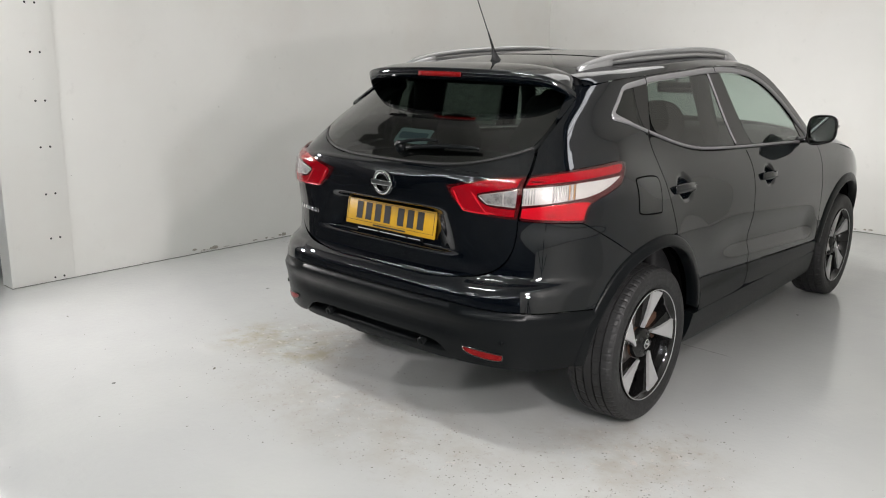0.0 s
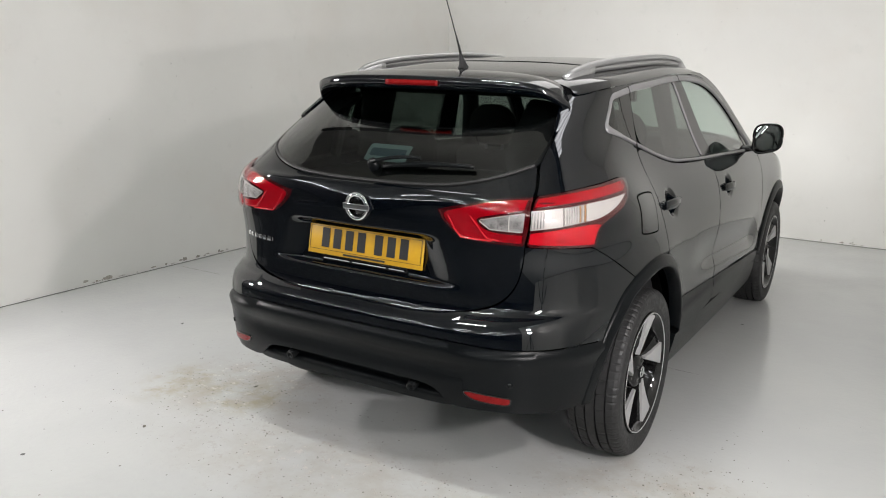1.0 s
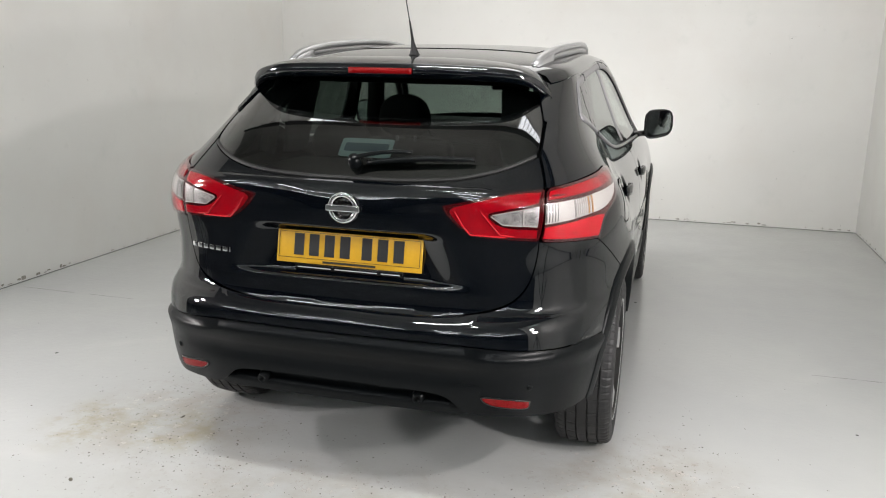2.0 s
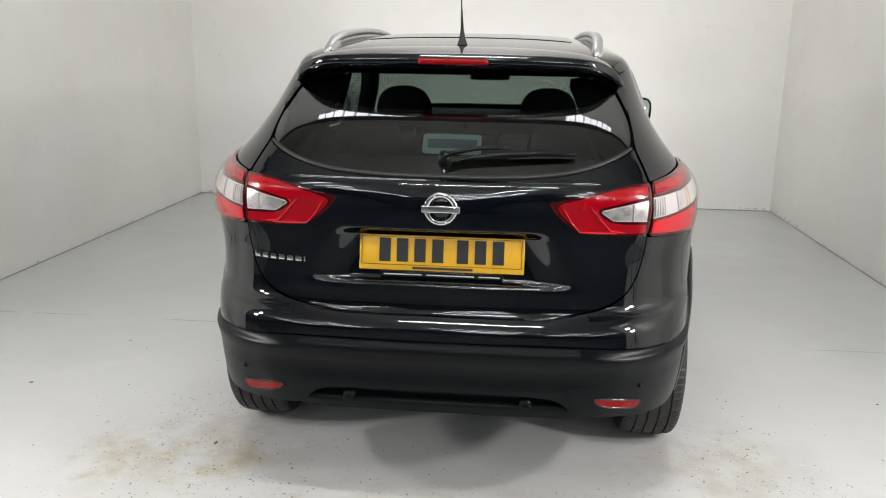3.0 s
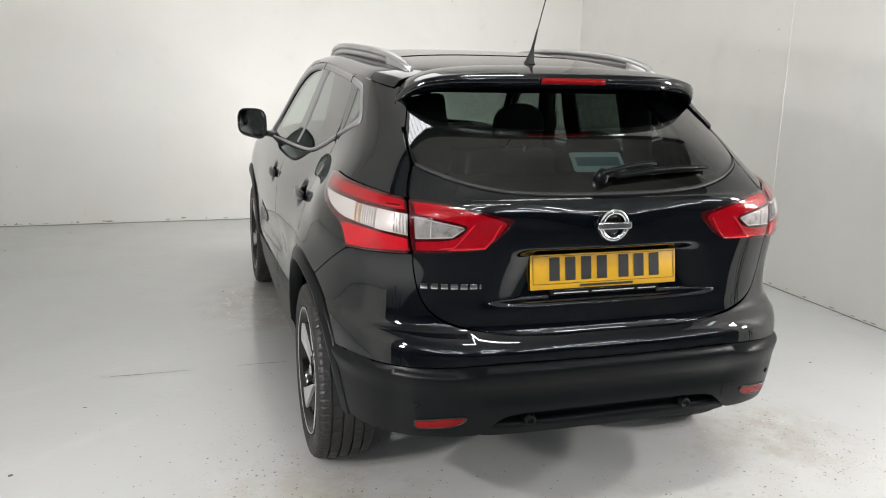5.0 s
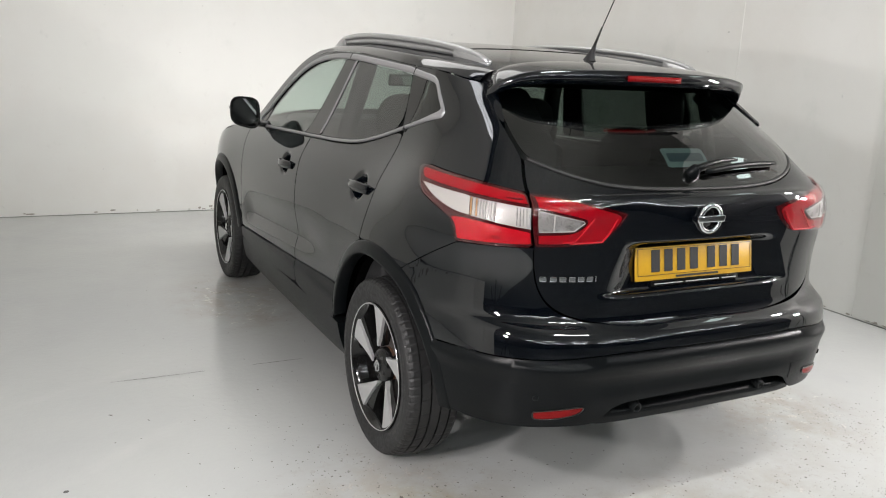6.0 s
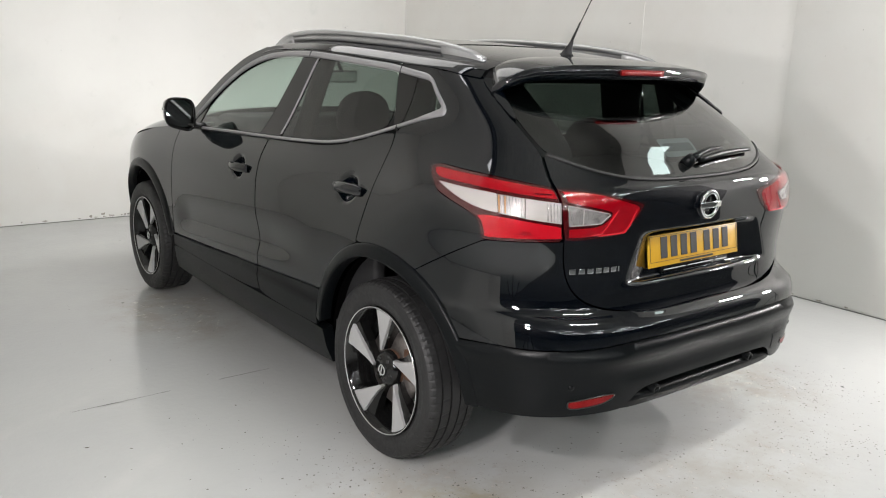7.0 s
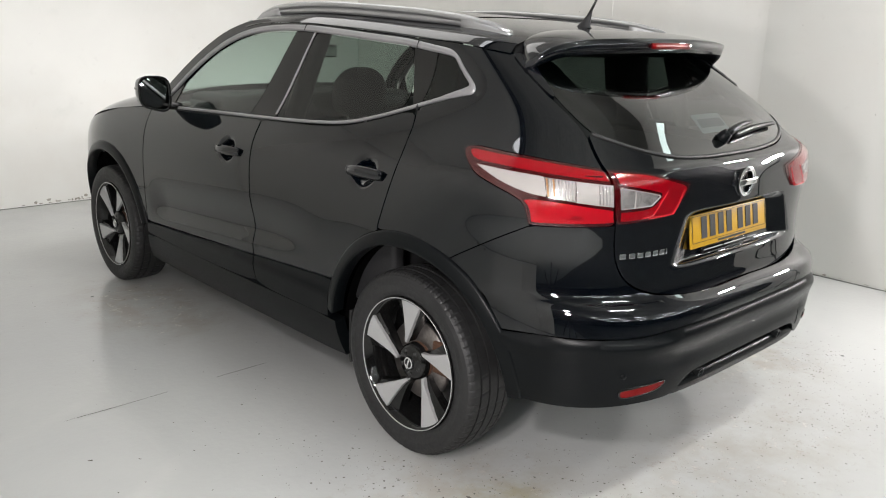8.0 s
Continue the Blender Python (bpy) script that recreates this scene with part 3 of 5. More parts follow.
def Y(y, z):
    return at_y(y, z), z


def X(x, z):
    return (at_x(x, z), z) if x >= 0 else (-at_x(-x, z), z)


def skin(p, z, lift=0.0):
    """A point of the car's form and the way out of it."""
    def at(a, b):
        x, y, h = body(abs(a), b)
        return Vector((x if a >= 0 else -x, y, h))
    e = 0.004
    pt = at(p, z)
    out = (at(p + e, z) - at(p - e, z)).cross(at(p, z + e) - at(p, z - e)).normalized()
    return pt + out * lift, out


def arc(yc, r, a0, a1, n=10):
    """Points of a wheel arch, by angle from straight ahead."""
    return [Y(yc + r * math.cos(radians(a0 + (a1 - a0) * i / n)), WHEEL_Z + r * math.sin(radians(a0 + (a1 - a0) * i / n))) for i in range(n + 1)]


def rounded(pts, times=2):
    """Cuts the corners of a closed line; a point given twice stays sharp."""
    for _ in range(times):
        out = []
        for i, a in enumerate(pts):
            b = pts[(i + 1) % len(pts)]
            if math.dist(a, b) < 1e-6:
                out.append(a)
                continue
            out += [tuple(0.75 * np.array(a) + 0.25 * np.array(b)), tuple(0.25 * np.array(a) + 0.75 * np.array(b))]
        pts = out
    return pts


def even(pts, step):
    out = []
    for i, a in enumerate(pts):
        b = pts[(i + 1) % len(pts)]
        n = max(1, math.ceil(math.dist(a, b) / step - 0.01))
        out += [(a[0] + (b[0] - a[0]) * k / n, a[1] + (b[1] - a[1]) * k / n) for k in range(n)]
    clean = [out[0]]
    for q in out[1:]:
        if math.dist(q, clean[-1]) > step * 0.15:
            clean.append(q)
    if math.dist(clean[-1], clean[0]) < step * 0.15:
        clean.pop()
    return clean


def shrunk(pts, d):
    pts = np.array(pts)
    ahead, back = np.roll(pts, -1, 0), np.roll(pts, 1, 0)
    t = ahead - back
    t /= np.linalg.norm(t, axis=1)[:, None] + 1e-9
    area = np.sum(pts[:, 0] * ahead[:, 1] - ahead[:, 0] * pts[:, 1])
    nrm = np.stack([-t[:, 1], t[:, 0]], 1) * (1 if area > 0 else -1)
    return pts + nrm * d


def panel(name, outline, mat, parent, side=1, step=0.03, gap=0.002, depth=0.014, lift=0.0, relief=None, label="", soft=0.0022, cuts=2, place=None):
    """A curved sheet on the car's form with a closed outline of (p, z) pairs, turned-in rims and a rolled edge."""
    from mathutils.geometry import delaunay_2d_cdt
    place = place or skin
    line = shrunk(even(rounded(outline, cuts), step * 0.6), gap)
    lo, hi = line.min(0), line.max(0)
    gx, gz = np.meshgrid(np.arange(lo[0] + step / 2, hi[0], step), np.arange(lo[1] + step / 2, hi[1], step))
    inner = np.stack([gx.ravel(), gz.ravel()], 1)
    a, b = line, np.roll(line, -1, 0)
    inside = np.zeros(len(inner), bool)
    near = np.full(len(inner), 9.0)
    for (ax, az), (bx, bz) in zip(a, b):
        cross = (az > inner[:, 1]) != (bz > inner[:, 1])
        with np.errstate(divide="ignore", invalid="ignore"):
            at = ax + (inner[:, 1] - az) / (bz - az if bz != az else 1e-9) * (bx - ax)
        inside ^= cross & (inner[:, 0] < at)
        d = np.array([bx - ax, bz - az])
        t = np.clip(((inner - [ax, az]) @ d) / (d @ d + 1e-12), 0, 1)
        near = np.minimum(near, np.linalg.norm(inner - ([ax, az] + t[:, None] * d), axis=1))
    inner = inner[inside & (near > step * 0.45)]
    coords = [Vector(q) for q in line] + [Vector(q) for q in inner]
    n = len(line)
    vv, _, ff, _, _, _ = delaunay_2d_cdt(coords, [], [list(range(n))], 1, 1e-6)
    verts, norms, faces = [], [], []
    for i, q in enumerate(vv):
        h = lift + (relief(q[0], q[1]) if relief else 0.0) - (soft if i < n else 0.0)
        pt, out = place(q[0], q[1], h)
        if relief:
            e = 0.004
            pa, pb = (place(q[0] + e, q[1], lift + relief(q[0] + e, q[1]))[0], place(q[0] - e, q[1], lift + relief(q[0] - e, q[1]))[0])
            pc, pd = (place(q[0], q[1] + e, lift + relief(q[0], q[1] + e))[0], place(q[0], q[1] - e, lift + relief(q[0], q[1] - e))[0])
            out = (pa - pb).cross(pc - pd).normalized()
        verts.append(pt)
        norms.append(out)
    for f in ff:
        c = (verts[f[1]] - verts[f[0]]).cross(verts[f[2]] - verts[f[0]])
        faces.append(tuple(f) if c.dot(norms[f[0]]) > 0 else tuple(f[::-1]))
    # the rim: every edge that has one face only
    seen = {}
    for f in faces:
        for i in range(len(f)):
            e = (f[i], f[(i + 1) % len(f)])
            seen[e] = seen.get(e, 0) + 1
    back = {}
    for (i, j) in [e for e in seen if (e[1], e[0]) not in seen]:
        for k in (i, j):
            if k not in back:
                back[k] = len(verts)
                verts.append(verts[k] - norms[k] * depth)
                norms.append(norms[k])
        faces.append((j, i, back[i], back[j]))
    if side < 0:
        verts = [Vector((-v.x, v.y, v.z)) for v in verts]
        norms = [Vector((-v.x, v.y, v.z)) for v in norms]
        faces = [f[::-1] for f in faces]
    me = mesh(name, verts, faces)
    rim0 = len(vv)
    loops = []
    for f in me.polygons:
        is_rim = any(v >= rim0 for v in f.vertices)
        for li in f.loop_indices:
            v = me.loops[li].vertex_index
            loops.append(tuple(f.normal) if is_rim else tuple(norms[v]))
    me.normals_split_custom_set(loops)
    return part(name, me, mat, parent, label)


def mirrored(half):
    """A whole outline from its right half, listed from the middle to the middle."""
    left = [(-p, z) for p, z in reversed(half) if p > 1e-6]
    return list(half) + left


def lined(points, lift, width, mat, parent, name, label="", closed=False, high=0.004, side=1, taper=0):
    """A narrow strip that follows points (p, z) on the car's form; it may narrow over its last taper points."""
    pts = list(points)
    n = len(pts)
    verts, faces = [], []
    for i in range(n):
        a, b = pts[(i - 1) % n if closed else max(i - 1, 0)], pts[(i + 1) % n if closed else min(i + 1, n - 1)]
        t = np.array(b) - np.array(a)
        t = t / (np.linalg.norm(t) + 1e-9)
        s = np.array([-t[1], t[0]]) * width / 2 * (1 - 0.6 * max(0, i - (n - 1 - taper)) / max(taper, 1))
        for k, h in ((-1, lift - 0.006), (-1, lift), (-0.5, lift + high), (0.5, lift + high), (1, lift), (1, lift - 0.006)):
            v = skin(pts[i][0] + s[0] * k, pts[i][1] + s[1] * k, h)[0]
            verts.append(Vector((v.x * side, v.y, v.z)))
    for i in range(n if closed else n - 1):
        j = (i + 1) % n
        for q in range(5):
            f = (i * 6 + q, i * 6 + q + 1, j * 6 + q + 1, j * 6 + q)
            faces.append(f if side > 0 else f[::-1])
    me = mesh(name, verts, faces)
    return part(name, me, mat, parent, label)


def width(y, z):
    """Half the car's width at y, z, with the rounding of the tail."""
    return body(at_y(y, z), z)[0]


WHEEL_Z, AXLE, ARCH, OPEN = 0.338, 2.646, 0.490, 0.438
car = empty("car", pose(0, 0, 0))
tagged(car, "black five-door crossover car with silver roof rails, parked", "car")

# tailgate, glass and lamps
GLASS_LOW = [X(0, 1.121), X(.16, 1.121), X(.34, 1.130), X(.45, 1.151), X(.53, 1.177), X(.59, 1.204)]
GATE_SIDE = [X(.599, 1.205), X(.609, 1.178), X(.622, 1.145), X(.634, 1.113), X(.638, 1.050), X(.645, .955), X(.645, .890), X(.632, .820), X(.600, .766), X(.541, .731), X(.450, .716), X(.260, .709)]


def gate_relief(p, z):
    """The hollow that holds the number plate."""
    x, y, _ = body(abs(p), z)

    def ease(v):
        v = min(max(v, 0.0), 1.0)
        return v * v * (3 - 2 * v)
    t = ease((z - 0.788) / 0.014) * ease((0.962 - z) / 0.026) * ease((0.438 - 0.55 * (z - 0.79) - x) / 0.140)
    foot = min(0.0, y - body(abs(p), 0.77)[1] + (0.77 - z) * 0.05) if z < 0.77 else 0.0
    crease = 0.006 * math.exp(-((z - 1.098) / 0.010) ** 2) * (1 if x < 0.45 else max(0, 1 - (x - 0.45) / 0.1))
    back = -0.703 - (0.877 - z) * 0.17
    return -max(0.0, back - y) * t + crease + foot


tailgate = panel("tailgate", mirrored([X(0, 1.116)] + [(p, z - .005) for p, z in GLASS_LOW[1:]] + GATE_SIDE + [X(0, 0.711)]), PAINT, car, 0, 0.008, 0.0025, 0.02, 0.0, gate_relief, "gloss black tailgate with a hollow for the number plate")
panel("rear_window", mirrored(GLASS_LOW + [X(.598, 1.249), X(.592, 1.299), X(.575, 1.369), X(.54, 1.424), X(.40, 1.451), X(0, 1.456)]), REAR_GLASS, tailgate, 0, 0.03, 0.002, 0.006, 0.0, label="dark tinted heated rear window")
seal_line = [(-p, z) for p, z in reversed(GLASS_LOW[1:])] + GLASS_LOW
for _ in range(3):
    seal_line = [seal_line[0]] + [(a[0] + (b[0] - a[0]) * f, a[1] + (b[1] - a[1]) * f) for a, b in zip(seal_line, seal_line[1:]) for f in (.25, .75)] + [seal_line[-1]]
lined(seal_line, 0.0005, 0.008, SEAL, tailgate, "window_seal", high=0.0015)

INNER_LAMP = [X(.637, 1.110), X(.637, 1.110), X(.580, 1.107), X(.525, 1.099), X(.42, 1.076), X(.330, 1.054), X(.330, 1.054), X(.355, 1.016), X(.410, .972), X(.455, .957), X(.55, .954), X(.643, .951), X(.643, .951)]
OUTER_LAMP = [X(.640, 1.112), X(.640, 1.112), Y(-.454, 1.132), Y(-.346, 1.139), Y(-.225, 1.147), Y(-.182, 1.140), Y(-.198, 1.118), Y(-.224, 1.102), Y(-.276, 1.070), Y(-.347, 1.050), Y(-.440, 1.020), Y(-.470, .997), Y(-.480, .938), Y(-.480, .938), X(.646, .949), X(.646, .949)]
# the clear part of the lamp: a plain white wedge, a ribbed indicator, a bright reflector
WEDGE = [Y(-.268, 1.095), Y(-.268, 1.095), Y(-.390, 1.089), Y(-.503, 1.083), Y(-.503, 1.083), Y(-.5265, 1.028), Y(-.5265, 1.028), Y(-.470, 1.034), Y(-.380, 1.058)]
RIBBED = [Y(-.504, 1.082), Y(-.504, 1.082), Y(-.5845, 1.076), Y(-.5845, 1.076), Y(-.5985, 1.018), Y(-.5985, 1.018), Y(-.527, 1.027), Y(-.527, 1.027)]
INNER_CLEAR = [Y(-.585, 1.076), Y(-.585, 1.076), X(.646, 1.068), X(.646, 1.068), X(.652, 1.006), X(.652, 1.006), Y(-.599, 1.017), Y(-.599, 1.017)]
GATE_CLEAR = [X(.632, 1.062), X(.632, 1.062), X(.520, 1.040), X(.490, 1.030), X(.490, 1.030), X(.528, 1.002), X(.528, 1.002), X(.634, .998), X(.634, .998)]
UPPER_RED = [Y(-.206, 1.137), Y(-.30, 1.132), Y(-.46, 1.124), X(.648, 1.104), X(.648, 1.104), X(.650, 1.076), X(.650, 1.076), Y(-.500, 1.090), Y(-.34, 1.101), Y(-.252, 1.104)]
LOWER_RED = [Y(-.455, 1.018), Y(-.530, 1.022), X(.652, .999), X(.652, .999), X(.650, .958), X(.650, .958), Y(-.489, .947), Y(-.489, .947), Y(-.482, .995)]
GATE_RED = [X(.630, 1.102), X(.630, 1.102), X(.56, 1.099), X(.50, 1.088), X(.42, 1.068), X(.348, 1.049), X(.375, 1.010), X(.420, .973), X(.47, .964), X(.636, .960), X(.636, .960), X(.636, .992), X(.636, .992), X(.525, .996), X(.480, 1.030), X(.50, 1.042), X(.630, 1.068), X(.630, 1.068)]


def between(a, b, c, d, u, v):
    """A point of the four-cornered patch a, b (top), c, d (foot)."""
    top = (a[0] + (b[0] - a[0]) * u, a[1] + (b[1] - a[1]) * u)
    low = (d[0] + (c[0] - d[0]) * u, d[1] + (c[1] - d[1]) * u)
    return (top[0] + (low[0] - top[0]) * v, top[1] + (low[1] - top[1]) * v)


for s in (1, -1):
    outer = panel("tail_lamp", OUTER_LAMP, RED_DEEP, car, s, 0.02, 0.0015, 0.03, 0.006, label="red tail lamp with a clear indicator section", soft=0.004)
    panel("red_lens", UPPER_RED, RED, outer, s, 0.015, 0.002, 0.004, 0.0085, label="red upper lens")
    panel("clear_lens", WEDGE, WHITE_LENS, outer, s, 0.02, 0.0005, 0.004, 0.0088, label="plain white wedge of the lamp")
    ribbed = panel("indicator_lens", RIBBED, SILVER_LENS, outer, s, 0.012, 0.0005, 0.004, 0.0080, label="ribbed silver indicator lens", cuts=1)
    quad = (RIBBED[0], RIBBED[2], RIBBED[4], RIBBED[6])
    for i in range(9):
        u = .06 + .11 * i
        lined([between(*quad, u, v) for v in (.06, .35, .65, .94)], 0.0085, 0.0042, AMBER if i in (0, 2) else WHITE_LENS, ribbed, "lens_rib", "amber rib" if i in (0, 2) else "", side=s, high=0.002)
    panel("reflector_lens", INNER_CLEAR, WHITE_LENS, outer, s, 0.012, 0.0005, 0.004, 0.0088, label="bright clear reflector lens", cuts=1)
    quad = (INNER_CLEAR[0], INNER_CLEAR[2], INNER_CLEAR[4], INNER_CLEAR[6])
    for i in range(5):
        lined([between(*quad, .60 + .09 * i, v) for v in (.08, .5, .92)], 0.0095, 0.0030, SILVER_LENS, outer, "lens_rib", side=s, high=0.0015)
    low = panel("lower_lens", LOWER_RED, RED_BRIGHT, outer, s, 0.016, 0.003, 0.004, 0.0082, label="brighter red brake lens")
    panel("lens_mark", [Y(-.560, .984), Y(-.625, .980), Y(-.625, .965), Y(-.560, .967)], RED, low, s, 0.012, 0.0, 0.003, 0.0098)
    inner_lamp = panel("gate_lamp", INNER_LAMP, RED_DEEP, tailgate, s, 0.02, 0.0015, 0.03, 0.006, label="red tail lamp in the tailgate with a silver centre", soft=0.004)
    panel("red_lens", GATE_RED, RED, inner_lamp, s, 0.015, 0.003, 0.004, 0.0085, label="red brake lens")
    clear = panel("clear_lens", GATE_CLEAR, SILVER_LENS, inner_lamp, s, 0.012, 0.001, 0.004, 0.0080, label="silver reversing lamp reflector", cuts=1)
    lined([X(.628, 1.060), X(.56, 1.047), X(.50, 1.034), X(.494, 1.029), X(.531, 1.004), X(.56, 1.003), X(.630, 1.000)], 0.0085, 0.003, WHITE_LENS, clear, "bright_edge", side=s, high=0.002)
    lined([X(.588, 1.050), X(.590, 1.026), X(.592, 1.003)], 0.0085, 0.004, WHITE_LENS, clear, "lens_rib", side=s, high=0.002)
    for line in ((.462, 1.041, .495, 1.004, .526, .972), (.377, 1.039, .405, .995, .432, .968)):
        guide = [X(line[0], line[1]), X(line[2], line[3]), X(line[4], line[5]), X(.58, .965 + .002 * (line[0] > .4))]
        lined([between(guide[i], guide[i + 1], guide[i + 1], guide[i], f, 0) for i in range(3) for f in (0, .25, .5, .75)], 0.0100, 0.0045, RED_GUIDE, inner_lamp, "light_guide", side=s, high=0.002)
    panel("lens_cover", INNER_LAMP, LENS_COVER, inner_lamp, s, 0.02, 0.004, 0.003, 0.0130, label="clear glossy cover of the lamp", soft=0.004)
    panel("lens_cover", OUTER_LAMP, LENS_COVER, outer, s, 0.02, 0.004, 0.003, 0.0130, label="clear glossy cover of the lamp", soft=0.004)

# number plate: the characters are plain bars
plate = part("number_plate", box(-.26, .26, -0.004, 0.004, -.0555, .0555, 0.003), YELLOW, tailgate, "yellow rear number plate with a black edge and bars for characters", pose(0, -.711, .877, -9.7, 0, 0))
for i, cx in enumerate((-.178, -.123, -.067, -.011, .067, .123, .179)):
    part("character_bar", box(cx - .018, cx + .018, -0.0062, -0.0042, -.028, .046, 0.0006, 1), INK, plate)
part("frame_line", joined(box(-.252, .252, -.0055, -.0042, -.0385, -.0370), box(-.252, .252, -.0055, -.0042, .0495, .0510), box(-.2525, -.2510, -.0055, -.0042, -.037, .0495), box(.2510, .2525, -.0055, -.0042, -.037, .0495)), INK, plate)
part("caption_bar", box(-.09, .10, -.0056, -.0042, -.050, -.043), INK, plate)
part("plate_surround", box(-.192, .196, -.002, .010, -.076, -.0575, 0.002), GLOSS, plate)
for x0, x1 in ((-.18, -.06), (-.045, .105), (.12, .185)):
    part("caption_bar", box(x0, x1, -.0035, -.0021, -.0695, -.0665), PALE_INK, plate)

# the maker's badge as a plain ring and bar, the model name as chrome blocks
badge = empty("badge", pose(0, -.750, 1.029, 2, 0, 0))
badge.parent = tailgate
ring = []
for i in range(36):
    a = 2 * math.pi * i / 36
    ring.append((.044 * math.cos(a), 0, .044 * math.sin(a)))
verts, faces = [], []
for i, (cx, cy, cz) in enumerate(ring):
    a = 2 * math.pi * i / 36
    for j in range(8):
        b = 2 * math.pi * j / 8
        r = .0085 * math.cos(b)
        verts.append((cx + r * math.cos(a), -.006 + .007 * math.sin(b), cz + r * math.sin(a)))
for i in range(36):
    for j in range(8):
        faces.append((i * 8 + j, i * 8 + (j + 1) % 8, ((i + 1) % 36) * 8 + (j + 1) % 8, ((i + 1) % 36) * 8 + j))
part("badge_ring", mesh("ring", verts, faces), CHROME, badge)
part("badge_bar", box(-.059, .059, -.014, -.003, -.011, .011, .004, 3), CHROME, badge)
part("badge_backing", lathe([(-.001, 0), (-.001, .043), (.003, .046), (.016, .046)], 32, "Y"), GLOSS, badge)
for i in range(7):
    xx = -.615 + i * .0297
    pt, out = skin(*X(xx, .850), 0.0015)
    yaw = math.degrees(math.atan2(out.x, -out.y))
    part("model_name_block", box(-.0105, .0105 if i < 6 else -.006, -.002, .002, -.008, .008, .0012, 2), CHROME, tailgate, "", pose(*pt, 0, 0, yaw))

# wiper
wiper = empty("rear_wiper")
wiper.parent = tailgate


def on_glass(x, z, lift):
    return skin(*X(x, z), lift)[0]


piv = on_glass(.0, 1.163, .012)
part("pivot", lathe([(.022, 0.0), (.02, .016), (0.0, .022), (-.015, .023)], 20, "Y"), CLAD, wiper, "", pose(*piv, -50, 0, 0) @ pose(0, 0, 0, 0, 0, 180))
arm_path = [on_glass(.0 + .20 * f, 1.163 + .024 * f + .006 * math.sin(f * 3), .030 + .006 * math.sin(f * 3)) for f in (0, .15, .3, .5, .7, .85, 1)]
part("arm", sweep(arm_path, [(-.011, -.007), (.011, -.007), (.008, .006), (-.008, .006)], scale=lambda f: 1.15 - .4 * f), CLAD, wiper)
blade_path = [on_glass(.05 + .36 * f, 1.158 + .022 * f + .006 * math.sin(f * 3.1), .016 + .004 * math.sin(f * 3.1)) for f in np.linspace(0, 1, 12)]
part("blade", sweep(blade_path, [(-.010, -.008), (.010, -.008), (.004, .010), (-.004, .010)], scale=lambda f: 1.0 - .5 * abs(f - .4)), CLAD, wiper)
# sticker inside the rear window
st = [X(-.078, 1.245), X(-.078, 1.245), X(.112, 1.245), X(.112, 1.245), X(.112, 1.187), X(.112, 1.187), X(-.078, 1.187), X(-.078, 1.187)]
sticker = panel("window_sticker", st, STICKER, tailgate, 0, 0.03, 0.0, 0.0008, -0.0100, label="pale teal sticker with a dark bar on the window", soft=0)
panel("sticker_bar", [X(-.062, 1.230), X(-.062, 1.230), X(.098, 1.230), X(.098, 1.230), X(.098, 1.204), X(.098, 1.204), X(-.062, 1.204), X(-.062, 1.204)], STICKER_DARK, sticker, 0, 0.03, 0.0, 0.0008, -0.0088, soft=0)

# spoiler over the rear window, with a fin down each side
ROOF_Z = Smooth((-.20, 1.494), (-.05, 1.517), (.3, 1.550), (.9, 1.576), (1.3, 1.566), (1.6, 1.530), (1.75, 1.495))
SIDE_TOP = Smooth((-0.248, 1.408), (-0.168, 1.423), (0.023, 1.451), (0.232, 1.461), (0.630, 1.486), (0.997, 1.504), (1.296, 1.498), (1.544, 1.456), (1.742, 1.404))


def roof_point(x, y, lift=0.0):
    zt = SIDE_TOP(y)
    e = width(y, zt)
    k = min(abs(x) / e, 1.0)
    return Vector((x, y, zt + (ROOF_Z(y) - zt) * (1 - k ** 2.7) ** (1 / 2.4) + lift))


def spoiler_point(u, v):
    """u across from -1 to 1, v from the roof (0) to the trailing edge (1)."""
    e0 = width(-.16, 1.447)
    y0 = -.075 - .095 * abs(u) ** 3
    y1 = -.412 + .07 * abs(u) ** 2.4 + .095 * abs(u) ** 10
    x = u * (e0 + (.585 - e0) * v)
    y = y0 + (y1 - y0) * v
    za = roof_point(u * e0, y0).z - .001
    zb = 1.483 - .020 * abs(u) ** 2.5 - .066 * abs(u) ** 12
    return Vector((x, y, za + (zb - za) * v + .012 * math.sin(v * math.pi)))


spoiler = empty("spoiler")
spoiler.parent = car
tagged(spoiler, "gloss black roof spoiler over the rear window")
us = np.linspace(-1, 1, 49)
vs = np.linspace(0, 1, 11)
verts, faces, nv = [], [], 11
for u in us:
    for v in vs:
        verts.append(spoiler_point(u, v))
top_n = len(verts)
for u in us:
    for v in vs:
        q = spoiler_point(u, v)
        drop = (.044 - .012 * abs(u) ** 4) + .010 * (1 - v)
        verts.append(Vector((q.x, q.y + (.012 if v == 1 else 0), q.z - drop)))
for i in range(48):
    for j in range(10):
        q = (i * nv + j, (i + 1) * nv + j, (i + 1) * nv + j + 1, i * nv + j + 1)
        faces.append(q[::-1])
        faces.append(tuple(top_n + k for k in q))
    a, b = i * nv + 10, (i + 1) * nv + 10
    faces.append((b, a, top_n + a, top_n + b))
    a, b = i * nv, (i + 1) * nv
    faces.append((a, b, top_n + b, top_n + a))
for i in (0, 48):
    for j in range(10):
        q = (i * nv + j, i * nv + j + 1, top_n + i * nv + j + 1, top_n + i * nv + j)
        faces.append(q if i else q[::-1])
sp = part("spoiler_blade", mesh("blade", verts, faces), PAINT, spoiler)
sp.data.materials.append(CLAD)
for f in sp.data.polygons:
    if min(f.vertices) >= top_n:
        f.material_index = 1
